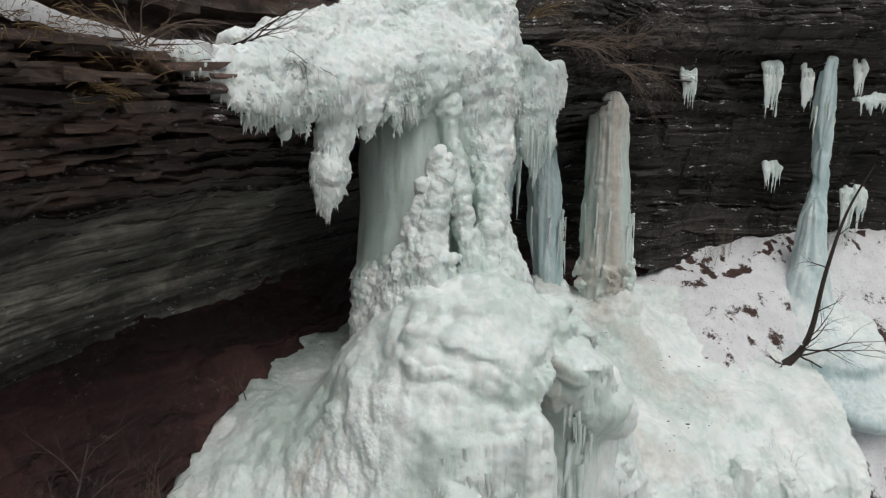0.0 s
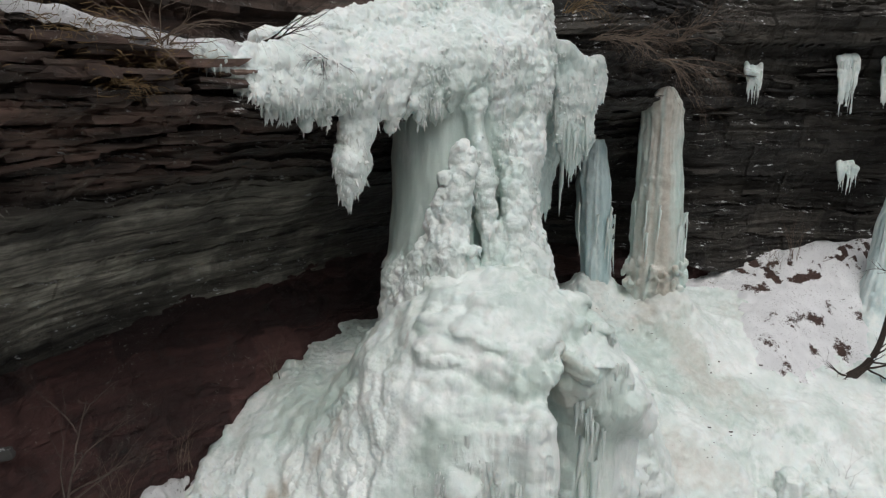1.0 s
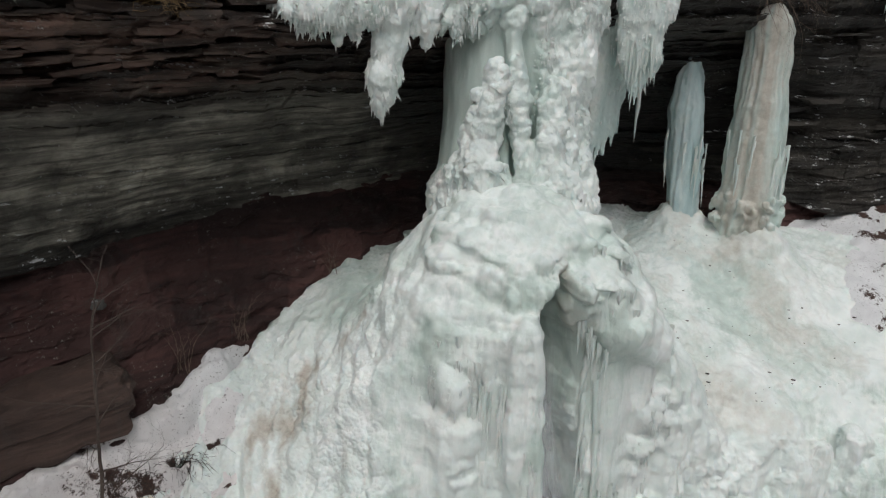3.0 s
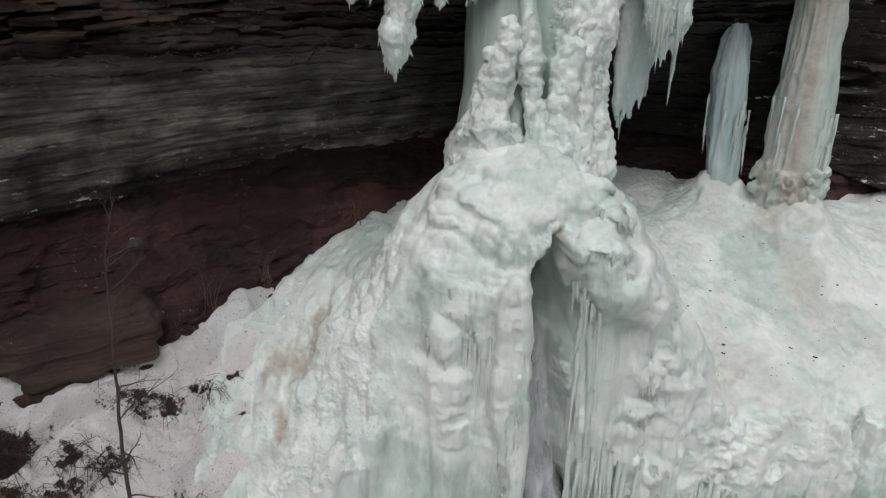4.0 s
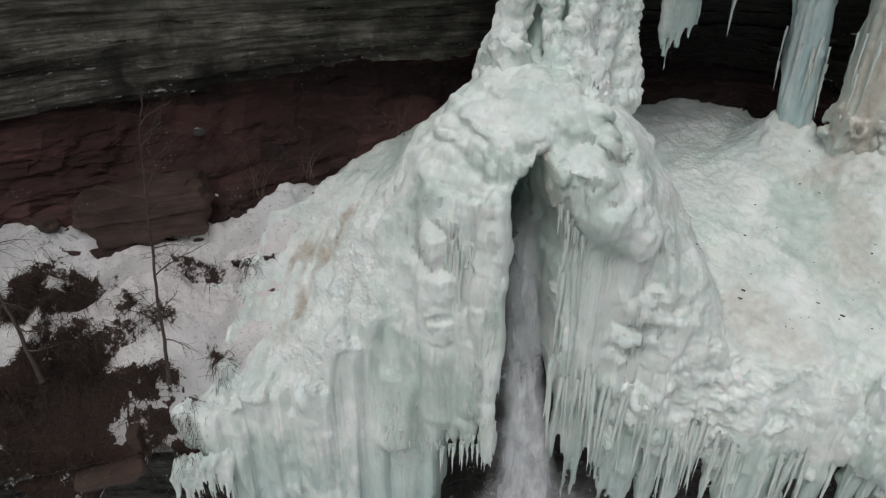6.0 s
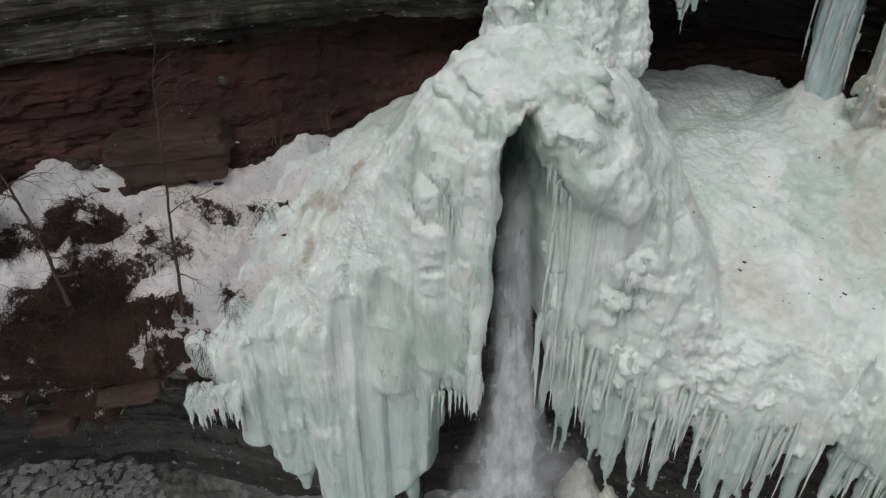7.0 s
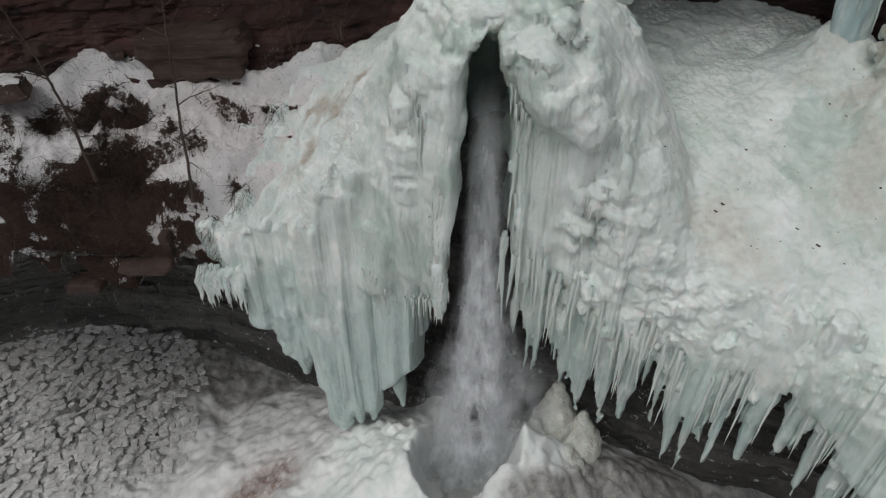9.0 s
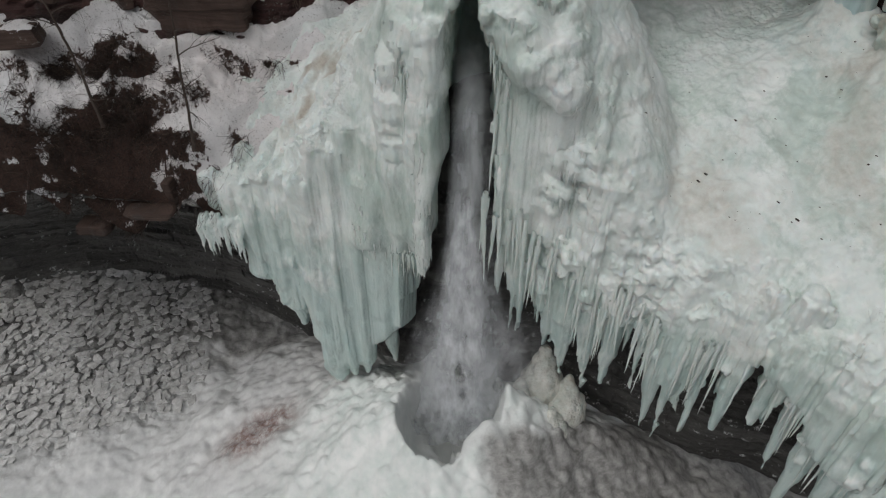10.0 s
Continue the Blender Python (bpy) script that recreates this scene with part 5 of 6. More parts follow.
icicle_cluster(14.5, 30.2, 27.0, 0.8, 2.5, 11, 131, "white icicles under a dark cliff ledge")
icicle_cluster(16.1, 30.3, 26.8, 0.45, 2.0, 6, 132, "narrow white icicles beside the blue ice column")
icicle_cluster(18.4, 30.4, 27.0, 0.5, 1.6, 6, 133, "short icicles under the cliff's rim")
icicle_cluster(15.5, 31.4, 22.5, 0.8, 1.4, 9, 134, "small hanging tuft of ice on bare rock")
icicle_cluster(10.6, 29.6, 26.6, 0.6, 1.5, 7, 135, "thin grey ice veil on wet black rock")
icicle_cluster(19.3, 30.4, 25.6, 1.7, 0.8, 14, 136, "snow-topped ice shelf with short icicles")
icicle_cluster(19.8, 31.8, 21.2, 1.3, 3.2, 12, 137, "faint tan ice sheet on the cliff face")
icicle_cluster(-4.5, 6.9, 9.5, 1.9, 2.3, 22, 138, "fringe of icicles under the ledge's end", 1.0)


# ---- rocks ----
def rough_block(size, seed, cuts=7):
    """An angular block of stone with worn edges."""
    n = cuts
    u = np.linspace(-1, 1, n)
    faces, verts = [], []
    for ax in range(3):
        for sg in (-1, 1):
            a, b = np.meshgrid(u, u, indexing="ij")
            p = np.zeros((n, n, 3))
            p[..., ax], p[..., (ax + 1) % 3], p[..., (ax + 2) % 3] = sg, a * sg, b
            faces.append(grid_faces(n, n) + len(verts) * n * n)
            verts.append(p.reshape(-1, 3))
    p, f = np.concatenate(verts), np.concatenate(faces)
    key, first, inv = np.unique(np.round(p, 4), axis=0, return_index=True, return_inverse=True)
    p, f = p[first], inv.reshape(-1)[f]
    m = np.abs(p).max(1)
    rounded = p / np.maximum((np.abs(p) ** 9).sum(1) ** (1 / 9), 1e-6)[:, None] * m[:, None]
    size = np.array(size)
    w = rounded * size / 2
    k = 1 + 0.10 * fbm(w[:, 0] * 1.4 + seed, w[:, 1] * 1.4, w[:, 2] * 1.4, 3, seed)[:, None]
    shear = 1 + 0.12 * np.array([math.sin(seed), math.cos(seed * 1.7), 0]) * np.sign(w[:, 2:3])
    return w * k * shear, f


def boulder(at, size, turn, seed, label, snow=True, material=BLOCK, name="boulder"):
    root = thing(name, label, "rock", at=at)
    root.rotation_euler = (0.06 * math.sin(seed), 0.06 * math.cos(seed), turn)
    v, f = rough_block(size, seed, 18 if size[0] > 2 else 7)
    if size[0] > 2:
        v = v * (1 + 0.05 * fbm(v[:, 0] * 2.5, v[:, 1] * 2.5, v[:, 2] * 4, 4, seed + 3)[:, None])
    mesh_part("rock", v, f, material, root, smooth=False, slab=np.full(len(v), 0.5))
    if snow:
        u, w = np.meshgrid(np.linspace(-1, 1, 22), np.linspace(-1, 1, 22), indexing="ij")
        x, y = u * size[0] * 0.5, w * size[1] * 0.5
        e = np.maximum(np.abs(u), np.abs(w)) + 0.25 * fbm(u * 2, w * 2, 0, 3, seed + 1)
        z = size[2] * 0.5 + 0.22 * step(1.0, 0.45, e) - 0.10 + 0.04 * fbm(x * 2, y * 2, 0, 2, seed)
        m = u.size
        mesh_part("snow_cap", np.stack([x, y, z], -1).reshape(-1, 3), grid_faces(22, 22), SNOW_GROUND, root, bare=np.zeros(m), dirt=np.full(m, 0.25))
    return root


boulder((-8.75, 8.7, 16.45), (3.7, 1.6, 1.75), 1.05, 3, "large brown sandstone block fallen below the shale", False)
boulder((-9.6, 2.2, 16.0), (1.5, 1.0, 0.7), 1.3, 10, "dark rock at the foot of the shale")
boulder((-9.9, 6.0, 16.5), (0.7, 0.5, 0.4), 0.3, 11, "small pale slab of fallen sandstone", False)
boulder((-10.2, 3.6, 17.0), (0.6, 0.6, 0.4), 1.0, 12, "small grey stone on the shale", False)
boulder((-5.6, 4.6, 9.9), (1.8, 0.8, 0.35), 1.15, 14, "brown slab at the bank's lower edge", False)
boulder((-5.5, 5.6, 10.8), (0.35, 0.5, 0.9), 0.9, 15, "pale leaning stone in the brown bank", False)
boulder((-6.9, 2.4, 9.0), (1.3, 0.9, 0.45), 1.0, 16, "broken brown slab under the ledge", False)
boulder((-9.3, 11.2, 18.3), (0.32, 0.26, 0.24), 0.4, 17, "small pale stone lodged in red shale", False, LOWER_ROCK)

# stubs of brown ice beside the plunge hole
for k, (x, y, z, h, r) in enumerate(((3.5, 17.9, 1.0, 3.4, 0.85), (4.6, 18.5, 0.6, 2.7, 0.8), (3.75, 16.6, 1.0, 2.2, 0.7), (5.2, 17.4, 0.4, 2.2, 0.7))):
    root = thing("ice_stub", "brown-stained stump of ice beside the plunge hole", "ice", "ice stumps", (0, 0, 0))
    vol = Volume((x - 2, y - 2, z - 2), (x + 2, y + 2, z + h + 0.6), 0.09)
    vol.chain([(x, y, z - 1, r * 1.5), (x + 0.1, y, z + h * 0.5, r), (x - 0.1, y + 0.1, z + h, r * 0.35)], 0.3)
    v, q, nr = refine(*vol.mesh())
    v = v + nr * (0.22 * (0.5 - cells(v[:, 0] * 2, v[:, 1] * 2, v[:, 2] * 1.6, 140 + k)))[:, None]
    m = len(v)
    mesh_part("ice_body", v, q, ICE, root, snow=np.full(m, 0.6), dirt=np.full(m, 0.65), blue=np.zeros(m), crust=np.full(m, 0.5))


# ---- bare trees and brush ----
def branch_lines(start, heading, length, radius, depth, rng, droop=0.0, spread=0.7, kids=4, out=None):
    """A wandering branch and its side branches, as lists of (x, y, z, radius)."""
    out = [] if out is None else out
    n = 7
    p, d = np.array(start, float), np.array(heading, float)
    d /= np.linalg.norm(d)
    rows = [(*p, radius)]
    for i in range(1, n + 1):
        d = d + rng.normal(0, 0.13, 3) + np.array([0, 0, -droop * 0.12])
        d /= np.linalg.norm(d)
        p = p + d * length / n
        rows.append((*p, radius * (1 - 0.85 * i / n)))
        if depth and i > 1 and rng.random() < kids / n * 1.25:
            side = np.cross(d, rng.normal(0, 1, 3))
            side /= np.linalg.norm(side)
            branch_lines(p, d + side * spread, length * rng.uniform(0.3, 0.55), radius * (1 - 0.8 * i / n) * 0.6, depth - 1, rng, droop, spread, kids, out)
    out.append((depth, rows))
    return out


def branch(lines, name, material, parent, sides):
    """The main branch as a part, with its side twigs under it."""
    top = max(d for d, _ in lines)
    v, q = tubes([r for d, r in lines if d == top], sides)
    ob = mesh_part(name, v, q, material, parent)
    twigs = [r for d, r in lines if d < top]
    if twigs:
        v, q = tubes(twigs, sides)
        tagged(mesh_part("twig", v, q, material, ob), kind="stuff")


def bare_tree(path, radius, seed, label, bark=BARK, limb_from=0.12, limbs=16, limb_len=1.3):
    rng = np.random.default_rng(seed)
    base = np.array(path[0], float)
    root = thing("bare_tree", label, "tree", "bare trees", tuple(base))
    line = path_points(path, 40) - base
    line = line + np.cumsum(rng.normal(0, 0.012, line.shape), 0) * (1, 1, 0)
    t = np.linspace(0, 1, 40)
    rows = np.column_stack([line, radius * (1 - 0.88 * t ** 0.8) * (1 + 0.45 * np.exp(-t * 40))])
    v, q = tubes([rows], 9)
    mesh_part("trunk", v, q, bark, root)
    for k in range(limbs):
        f = limb_from + (0.97 - limb_from) * (k + rng.random()) / limbs
        i = int(f * 39)
        a = rng.uniform(0, 6.28)
        rise = 0.15 + 0.9 * f
        ln = limb_len * (0.55 + 0.75 * math.sin(min(1, f * 1.15) * 2.6)) * rng.uniform(0.6, 1.2)
        branch(branch_lines(line[i], (math.cos(a), math.sin(a), rise), ln, rows[i, 3] * 0.5 + 0.006, 2, rng, 0.25, 0.7, 5), "limb", bark, root, 4)
    return root


bare_tree([(-5.2, 6.85, 12.4), (-5.1, 7.1, 15.5), (-5.0, 7.3, 18.2), (-4.9, 7.45, 20.2), (-4.72, 7.75, 21.5)], 0.06, 201, "slender leafless sapling rooted at the ledge's brown edge", BARK, 0.12, 20, 1.35)
bare_tree([(-6.95, 4.05, 13.2), (-7.15, 3.95, 15.4), (-7.6, 3.7, 17.4), (-8.1, 3.3, 18.9), (-8.5, 2.9, 20.8)], 0.07, 202, "leaning leafless tree with grey bark on the snowy bank", BARK, 0.08, 16, 1.5)


def snag():
    """An uprooted small tree on the snow slope."""
    rng = np.random.default_rng(203)
    base = np.array((14.4, 26.6, 14.35))
    root = thing("uprooted_tree", "uprooted dark leafless tree lying on the snow slope", "tree", "bare trees", tuple(base))
    trunk = path_points([(0, 0, 0), (0.75, 0, 0.75), (1.15, 0, 1.85), (1.35, -0.1, 4.3), (1.8, -0.2, 6.8), (2.6, -0.3, 8.8)], 40)
    t = np.linspace(0, 1, 40)
    v, q = tubes([np.column_stack([trunk, 0.17 * (1 - 0.85 * t) * (1 + 0.8 * np.exp(-t * 14))])], 8)
    mesh_part("trunk", v, q, DARK_BARK, root)
    starts = [(4, (0.6, -0.3, 0.9), 2.6), (6, (1, -0.2, 0.35), 3.4), (7, (1, 0.1, -0.5), 2.6), (9, (1, -0.4, 0.1), 3.2), (12, (0.9, 0.3, 0.4), 2.2), (2, (-0.8, -0.2, 0.35), 1.6),
              (1, (0.4, -0.4, -0.9), 2.4), (3, (0.2, -0.3, -0.9), 1.5), (18, (0.8, 0, 0.5), 1.8), (24, (-0.7, 0.1, 0.6), 1.3), (28, (0.7, 0, 0.7), 1.5), (33, (0.6, 0.2, 0.7), 1.1)]
    for i, d, ln in starts:
        branch(branch_lines(trunk[i], d, ln, 0.055 * (1 - i / 50), 2, rng, 0.05, 0.7, 4), "limb", DARK_BARK, root, 4)
    for k in range(6):
        lines = [r for _, r in branch_lines((0, 0, 0), (rng.uniform(-1, 0), rng.uniform(-0.6, 0.6), rng.uniform(-0.5, 0.6)), 0.5, 0.06, 1, rng)]
        v, q = tubes(lines, 5)
        mesh_part("root_stub", v, q, DARK_BARK, root)


snag()


def shrub(at, height, width, stems, seed, label, mat=TWIG, lean=(0, 0, 0), droop=0.2, thick=0.013):
    rng = np.random.default_rng(seed)
    root = thing("shrub", label, "shrub", "leafless shrubs", at)
    for k in range(stems):
        a, r = rng.uniform(0, 6.28), rng.uniform(0.1, 1)
        d = (math.cos(a) * r * width / height + lean[0], math.sin(a) * r * width / height + lean[1], 1.0 + lean[2])
        branch(branch_lines((rng.normal(0, 0.12), rng.normal(0, 0.12), 0), d, height * rng.uniform(0.6, 1.1), thick, 2, rng, droop, 0.7, 4), "stem", mat, root, 3)


shrub((-6.6, 13.6, 16.6), 1.3, 0.9, 7, 210, "leafless reddish shrub where shale meets ice", TWIG)
shrub((-5.6, 17.0, 17.6), 1.2, 1.0, 7, 211, "leafless brown shrub at the ice's upper edge", TWIG)
shrub((-7.4, 12.0, 16.2), 1.8, 0.8, 6, 212, "thin bare shrub standing in snow below shale", TWIG)
shrub((13.9, 32.0, 18.0), 2.6, 0.9, 8, 213, "tall bare shrub at the dark cliff's foot", TWIG)
shrub((12.6, 31.0, 17.8), 1.2, 1.0, 8, 214, "low bare shrub among leaf litter", TWIG)
shrub((12.6, 21.9, 11.6), 1.9, 1.3, 9, 215, "bare shrub on the snow slope's lower edge", DARK_BARK)
shrub((-4.4, 14.8, 26.9), 2.0, 1.0, 5, 216, "bare dark branches reaching over the ice cap", DARK_BARK, (1.2, 0.1, -0.6), 0.0, 0.022)
shrub((-3.0, 14.8, 26.5), 1.2, 0.5, 7, 217, "drooping ice-bound twigs on the ice cap", DARK_BARK, (0.2, -0.3, -0.9), 0.9)
shrub((3.4, 21.5, 27.3), 2.4, 1.5, 12, 218, "tangled brown brush hanging over the cliff's rim", TWIG, (0.6, -0.6, -0.7), 0.8, 0.018)
shrub((4.6, 22.6, 27.3), 2.6, 1.8, 14, 219, "tangled brown brush hanging over the cliff's rim", TWIG, (0.6, -0.6, -0.7), 0.9, 0.018)
shrub((5.9, 23.6, 26.8), 2.8, 1.6, 14, 220, "pale bare branches drooping before the tan ice", TWIG, (0.5, -0.5, -1.1), 0.9, 0.02)
shrub((6.6, 24.6, 27.4), 2.4, 1.6, 12, 224, "grey-brown brush crowding the cliff's rim", TWIG, (0.6, -0.5, -0.4), 0.6, 0.018)
shrub((2.6, 20.6, 28.0), 1.8, 1.2, 10, 225, "mossy brush beside the ice cap", STRAW, (0.6, -0.6, -0.4), 0.7, 0.016)
shrub((-5.9, 9.9, 27.3), 2.4, 1.6, 14, 221, "leafless brush on the cliff's grassy rim", TWIG, (0.4, -0.4, -0.4), 0.5, 0.018)
shrub((-5.1, 11.6, 26.7), 2.0, 1.4, 12, 222, "leafless brush drooping over layered rock", TWIG, (0.5, -0.4, -0.7), 0.7, 0.018)
shrub((-6.7, 8.0, 27.7), 2.6, 1.8, 14, 223, "leafless brush on the cliff's grassy rim", TWIG, (0.4, -0.4, -0.3), 0.5, 0.018)


def litter(name, label, spots, count, seed, mat, length, up=0.6):
    """Dead grass, leaves and twigs that nobody could count."""
    rng = np.random.default_rng(seed)
    lines = []
    for k in range(count):
        x, y, z, sx, sy, sz = spots[int(rng.integers(len(spots)))]
        p = np.array((x + rng.normal(0, sx), y + rng.normal(0, sy), z + rng.normal(0, sz)))
        d = rng.normal(0, 1, 3)
        d[2] = abs(d[2]) * up - 0.25
        d /= np.linalg.norm(d)
        ln = length * rng.uniform(0.4, 1.2)
        bend = rng.normal(0, 0.2, 3) - (0, 0, 0.25)
        lines.append([(*p, 0.009), (*(p + d * ln * 0.5), 0.008), (*(p + d * ln + bend * ln), 0.002)])
    v, q = tubes(lines, 3)
    ob = mesh_part(name, v, q, mat)
    return tagged(ob, label, "dead vegetation", kind="stuff")


nu2 = 16
rim_line = path_points(RIM, 940)
rim_t = np.gradient(rim_line[:, :2], axis=0)
rim_n = np.stack([rim_t[:, 1], -rim_t[:, 0]], 1) / np.linalg.norm(rim_t, axis=1)[:, None]
on = (rim_line[:, 1] > 2) & (rim_line[:, 1] < 14.2) & (rim_line[:, 0] < -3)
ln_, nn_ = rim_line[on], rim_n[on]
u2 = np.linspace(0, 1, nu2)
bx = ln_[:, None, :2] - nn_[:, None] * (0.0 + 0.13 * u2 + 0.15 * vnoise(ln_[:, 1:2] * 1.5, 0, 0, 235))[..., None]
bz = ln_[:, 2:3] + 1.06 + 0.12 * u2 - 0.15 * (1 - u2) ** 6 + 0.07 * fbm(bx[..., 0] * 2, bx[..., 1] * 2, 0, 3, 236) + 0.10 * np.sin(np.pi * u2)
m = bz.size
bank = mesh_part("snow_bank", np.concatenate([bx, bz[..., None]], -1).reshape(-1, 3), grid_faces(len(ln_), nu2), SNOW_GROUND, bare=np.full(m, 0.26), dirt=np.full(m, 0.05))
tagged(bank, "narrow strip of snow along the cliff's upper edge", "snow", kind="structure")
litter("dead_grass", "tawny dead grass hanging over the cliff's rim", [(-5.4, 12.0, 26.5, 0.4, 0.5, 0.2), (-6.0, 10.7, 26.9, 0.4, 0.6, 0.3), (-5.5, 11.4, 26.0, 0.15, 0.35, 0.10)], 900, 231, STRAW, 0.35, 0.3)


def bank_brush(count, seed):
    """Matted brown brush on the bare bank below the snow."""
    rng = np.random.default_rng(seed)
    ok = np.argwhere((bare > 0.5) & (lx < -4.7) & (ly > -2))
    lines = []
    for i, j in ok[rng.integers(len(ok), size=count)]:
        p = np.array((lx[i, j], ly[i, j], lz[i, j]))
        d = np.array((0.7, -0.4, 0.5)) + rng.normal(0, 0.6, 3)
        d /= np.linalg.norm(d)
        ln = rng.uniform(0.25, 0.8)
        bend = rng.normal(0, 0.15, 3) - (0, 0, 0.35)
        lines.append([(*p, 0.010), (*(p + d * ln * 0.5), 0.008), (*(p + d * ln + bend * ln), 0.003)])
    v, q = tubes(lines, 3)
    return tagged(mesh_part("bank_brush", v, q, DARK_BARK), "matted dark brown brush on the ledge's bare bank", "dead vegetation", kind="stuff")


bank_brush(5200, 241)


# twigs of a paler brown among the brush
def pale_twigs(count, seed):
    rng = np.random.default_rng(seed)
    ok = np.argwhere((bare > 0.45) & (lx < -4.7) & (ly > -2) & (ly < 9))
    lines = []
    for i, j in ok[rng.integers(len(ok), size=count)]:
        p = (lx[i, j], ly[i, j], lz[i, j])
        lines += [r for _, r in branch_lines(p, np.array((0.5, -0.3, 0.8)) + rng.normal(0, 0.5, 3), rng.uniform(0.4, 1.0), 0.008, 1, rng, 0.3, 0.7, 3)]
    v, q = tubes(lines, 3)
    return tagged(mesh_part("bank_twigs", v, q, TWIG), "thin pale brown twigs standing out of the bank", "dead vegetation", kind="stuff")


pale_twigs(420, 242)

# fringes of small icicles at the seeps' feet and flanks
rng = np.random.default_rng(31)
for root, x, y, z, r, n in ((seeps[0], 4.3, 27.1, 20.2, 0.75, 10), (seeps[1], 6.8, 27.3, 20.4, 1.08, 18), (seeps[2], 17.1, 30.75, 24.8, 0.5, 8)):
    for k in range(n):
        a = rng.uniform(-3.0, 0.4)
        icicle(root, x + r * math.cos(a), y + r * math.sin(a), z + rng.uniform(-0.5, 1.2), rng.uniform(0.8, 1.9), rng.uniform(0.08, 0.15), rng)

# ---- slabs of sandstone along the rim and across the far face ----
def slab_mesh(k):
    v, f = rough_block((1.0, 1.0, 1.0), 300 + k, 3)
    v = v * (1 + 0.12 * fbm(v[:, 0] * 2 + k, v[:, 1] * 2, v[:, 2] * 2, 2, 310 + k)[:, None])
    m = len(v)
    return mesh_data("rock_slab", v, f, SANDSTONE, False, tone=np.full(m, 0.9 if k < 5 else 0.0), slab=np.full(m, 0.25 + 0.13 * (k % 5)), pale=np.zeros(m))


SLABS = [slab_mesh(k) for k in range(10)]
rng = np.random.default_rng(33)
rim_line, base_line = path_points(RIM, 940), path_points(BASE, 940)
for k in range(255):
    west = k < 200
    i = int(rng.integers(120, 285)) if west else int(rng.integers(600, 900))
    vv = rng.uniform(0.72, 1.12) if west else rng.uniform(0.1, 1.2)
    ve = min(vv, 1.0) ** 1.6
    p = base_line[i] + (rim_line[i] - base_line[i]) * np.array((ve, ve, vv))
    n = rim_n[i]
    ob = new("rock_slab", SLABS[int(rng.integers(5)) + (0 if west else 5)])
    ob.parent = upper_cliff
    ob.location = (p[0] + n[0] * rng.uniform(-0.15, 0.12), p[1] + n[1] * rng.uniform(-0.15, 0.12), p[2])
    ob.scale = (rng.uniform(0.5, 1.8), rng.uniform(0.5, 0.9), rng.uniform(0.06, 0.22)) if west else (rng.uniform(0.6, 2.0), rng.uniform(0.5, 0.9), rng.uniform(0.06, 0.22))
    ob.rotation_euler = (rng.normal(0, 0.05), rng.normal(0, 0.05), math.atan2(n[0], -n[1]) + rng.normal(0, 0.25))


def grit(count, seed):
    """Bits of bark, grit and stone lying on the open ice and snow."""
    rng = np.random.default_rng(seed)
    vs, fs = [], []
    v0, f0 = rough_block((1, 1, 1), 77, 2)
    spots = [(8.5, 22.5, 2.2, 2.0), (7.0, 20.5, 1.6, 1.3), (10.5, 24.5, 2.6, 2.4), (5.8, 24.5, 1.4, 1.4), (6.2, 18.8, 0.9, 0.7)]
    for k in range(count):
        sx_, sy_, a_, b_ = spots[int(rng.integers(len(spots)))]
        x, y = rng.normal(sx_, a_), rng.normal(sy_, b_)
        dd, _ = front_distance(np.array([x]), np.array([y]))
        if dd[0] < 1.2 or x > 14 or y > 28:
            continue
        z = float(ice_height(np.array([x]), np.array([y]))[0])
        size = 0.012 + 0.05 * rng.random() ** 3
        vs.append(v0 * np.array((size * rng.uniform(1, 3), size, size * 0.6)) + (x, y, z + 0.02))
        fs.append(f0 + len(v0) * (len(vs) - 1))
    ob = mesh_part("grit", np.concatenate(vs), np.concatenate(fs), DARK_BARK)
    return tagged(ob, "dark bits of bark and grit strewn on the snow", "grit", kind="stuff")


grit(170, 251)


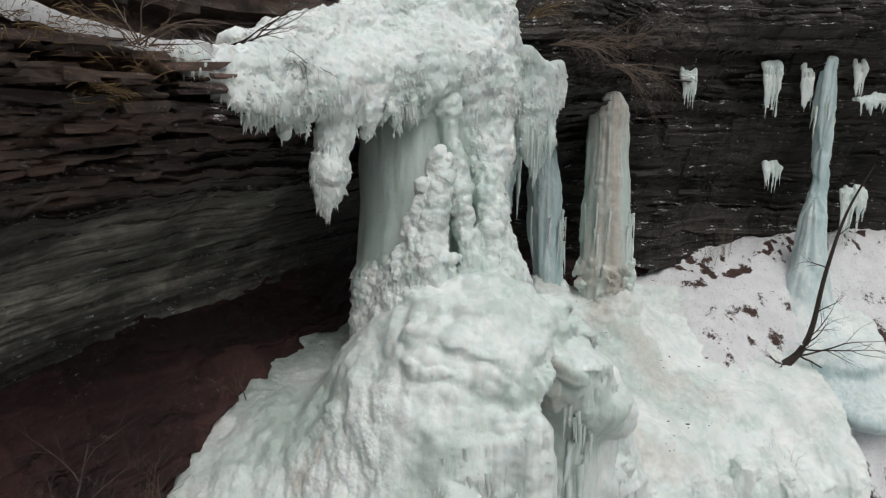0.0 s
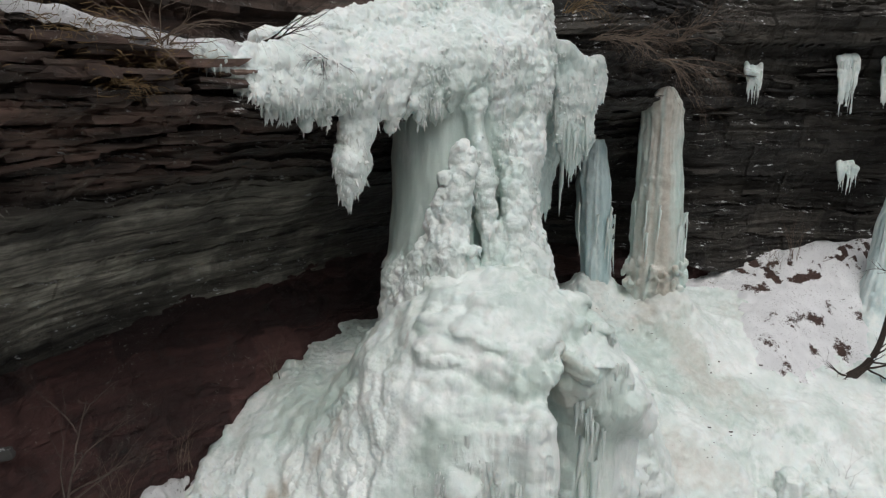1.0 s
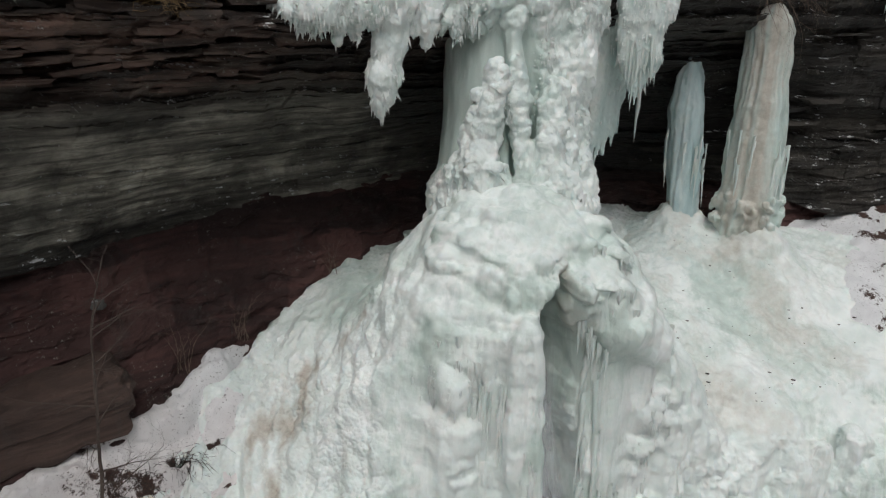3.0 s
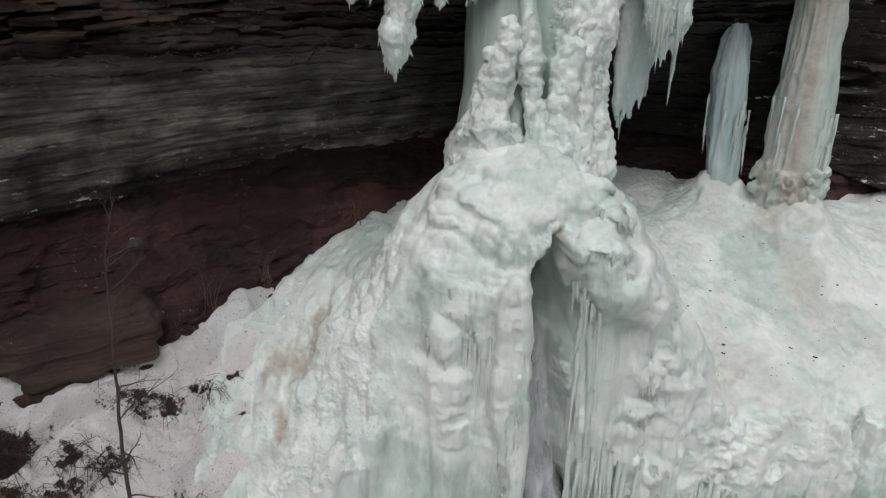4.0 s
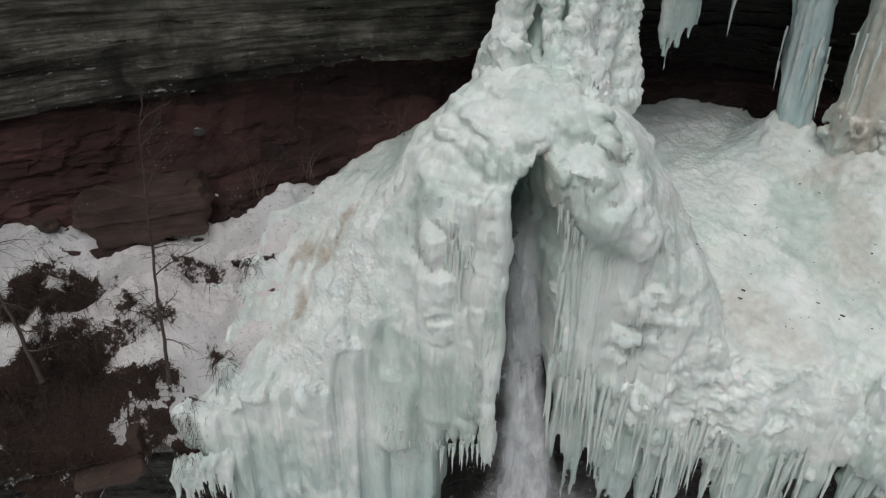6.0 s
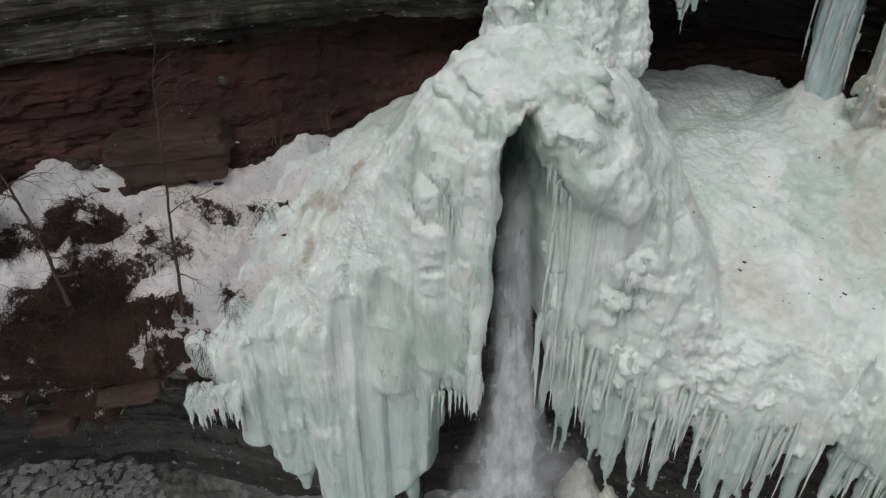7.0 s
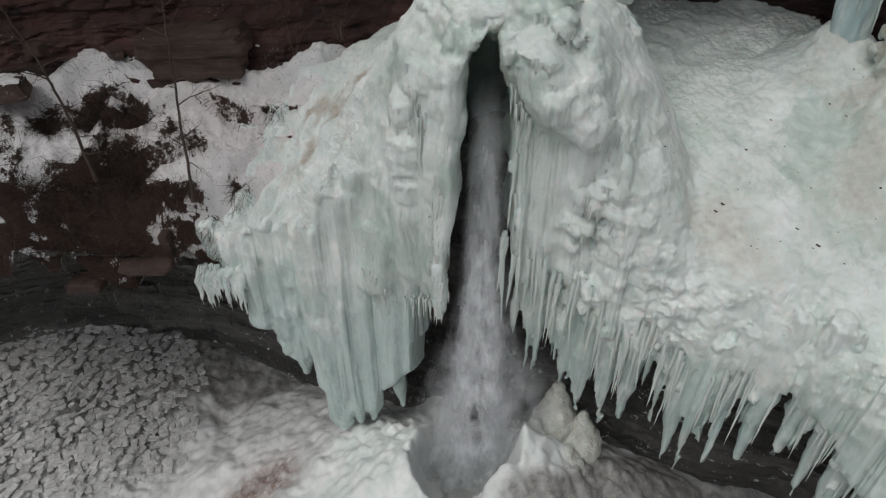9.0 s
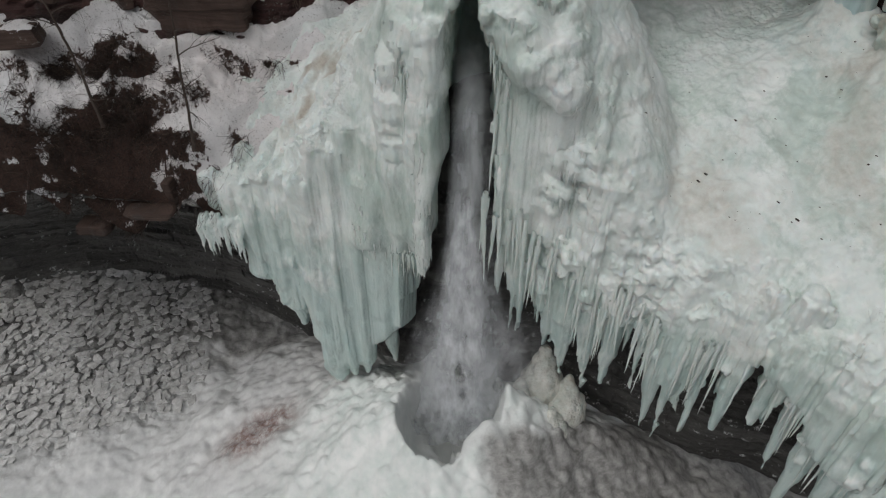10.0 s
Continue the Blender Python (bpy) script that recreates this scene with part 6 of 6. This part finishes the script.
# ---- frosted cobbles on the floor below the ledge ----
def cobble_mesh(k):
    v, f = rough_block((1.0, 1.0, 1.0), 400 + k, 3)
    v = v * (1 + 0.22 * fbm(v[:, 0] * 1.7 + k, v[:, 1] * 1.7, v[:, 2] * 1.7, 2, 410 + k)[:, None])
    return v, f


COBBLES = [cobble_mesh(k) for k in range(8)]
COBBLE = plain("frosted_cobble", (0.30, 0.298, 0.288), (0.76, 0.76, 0.75), 2.2, 0.8)
COBBLE_DATA = [mesh_data("cobble", v, f, COBBLE, False) for v, f in COBBLES]


def cobbles(seed):
    """Stones lying close together: the nearest singly, the rest as one."""
    rng = np.random.default_rng(seed)
    near, vs, fs, base = 0, [], [], 0
    for gx_ in np.arange(-21.5, -8.5, 0.4):
        for gy_ in np.arange(-7.5, 5.5, 0.4):
            x, y = gx_ + rng.uniform(-0.16, 0.16), gy_ + rng.uniform(-0.16, 0.16)
            i, j = int(np.searchsorted(gx[:, 0], x)), int(np.searchsorted(gy[0], y))
            size, turn, k, keep = rng.uniform(0.34, 0.56), rng.uniform(0, 6.28), int(rng.integers(8)), rng.random()
            if keep > 0.15 + 0.85 * stony[i, j] or stony[i, j] < 0.12:
                continue
            z = gz[i, j] + 0.04
            shape = (size * rng.uniform(0.8, 1.3), size * rng.uniform(0.7, 1.0), size * rng.uniform(0.22, 0.4))
            if -15.5 < x < -11.0 and -5.0 < y < 4.0 and near < 300:
                near += 1
                ob = new("cobble", COBBLE_DATA[k])
                ob.parent = ground
                ob.location, ob.scale, ob.rotation_euler = (x, y, z), shape, (0, 0, turn)
            else:
                v, f = COBBLES[k]
                w = v * np.array(shape)
                c, sn = math.cos(turn), math.sin(turn)
                vs.append(np.stack([w[:, 0] * c - w[:, 1] * sn + x, w[:, 0] * sn + w[:, 1] * c + y, w[:, 2] + z], 1))
                fs.append(f + base)
                base += len(v)
    ob = mesh_part("cobble_field", np.concatenate(vs), np.concatenate(fs), COBBLE, ground, smooth=False)
    tagged(ob, kind="stuff")


cobbles(431)
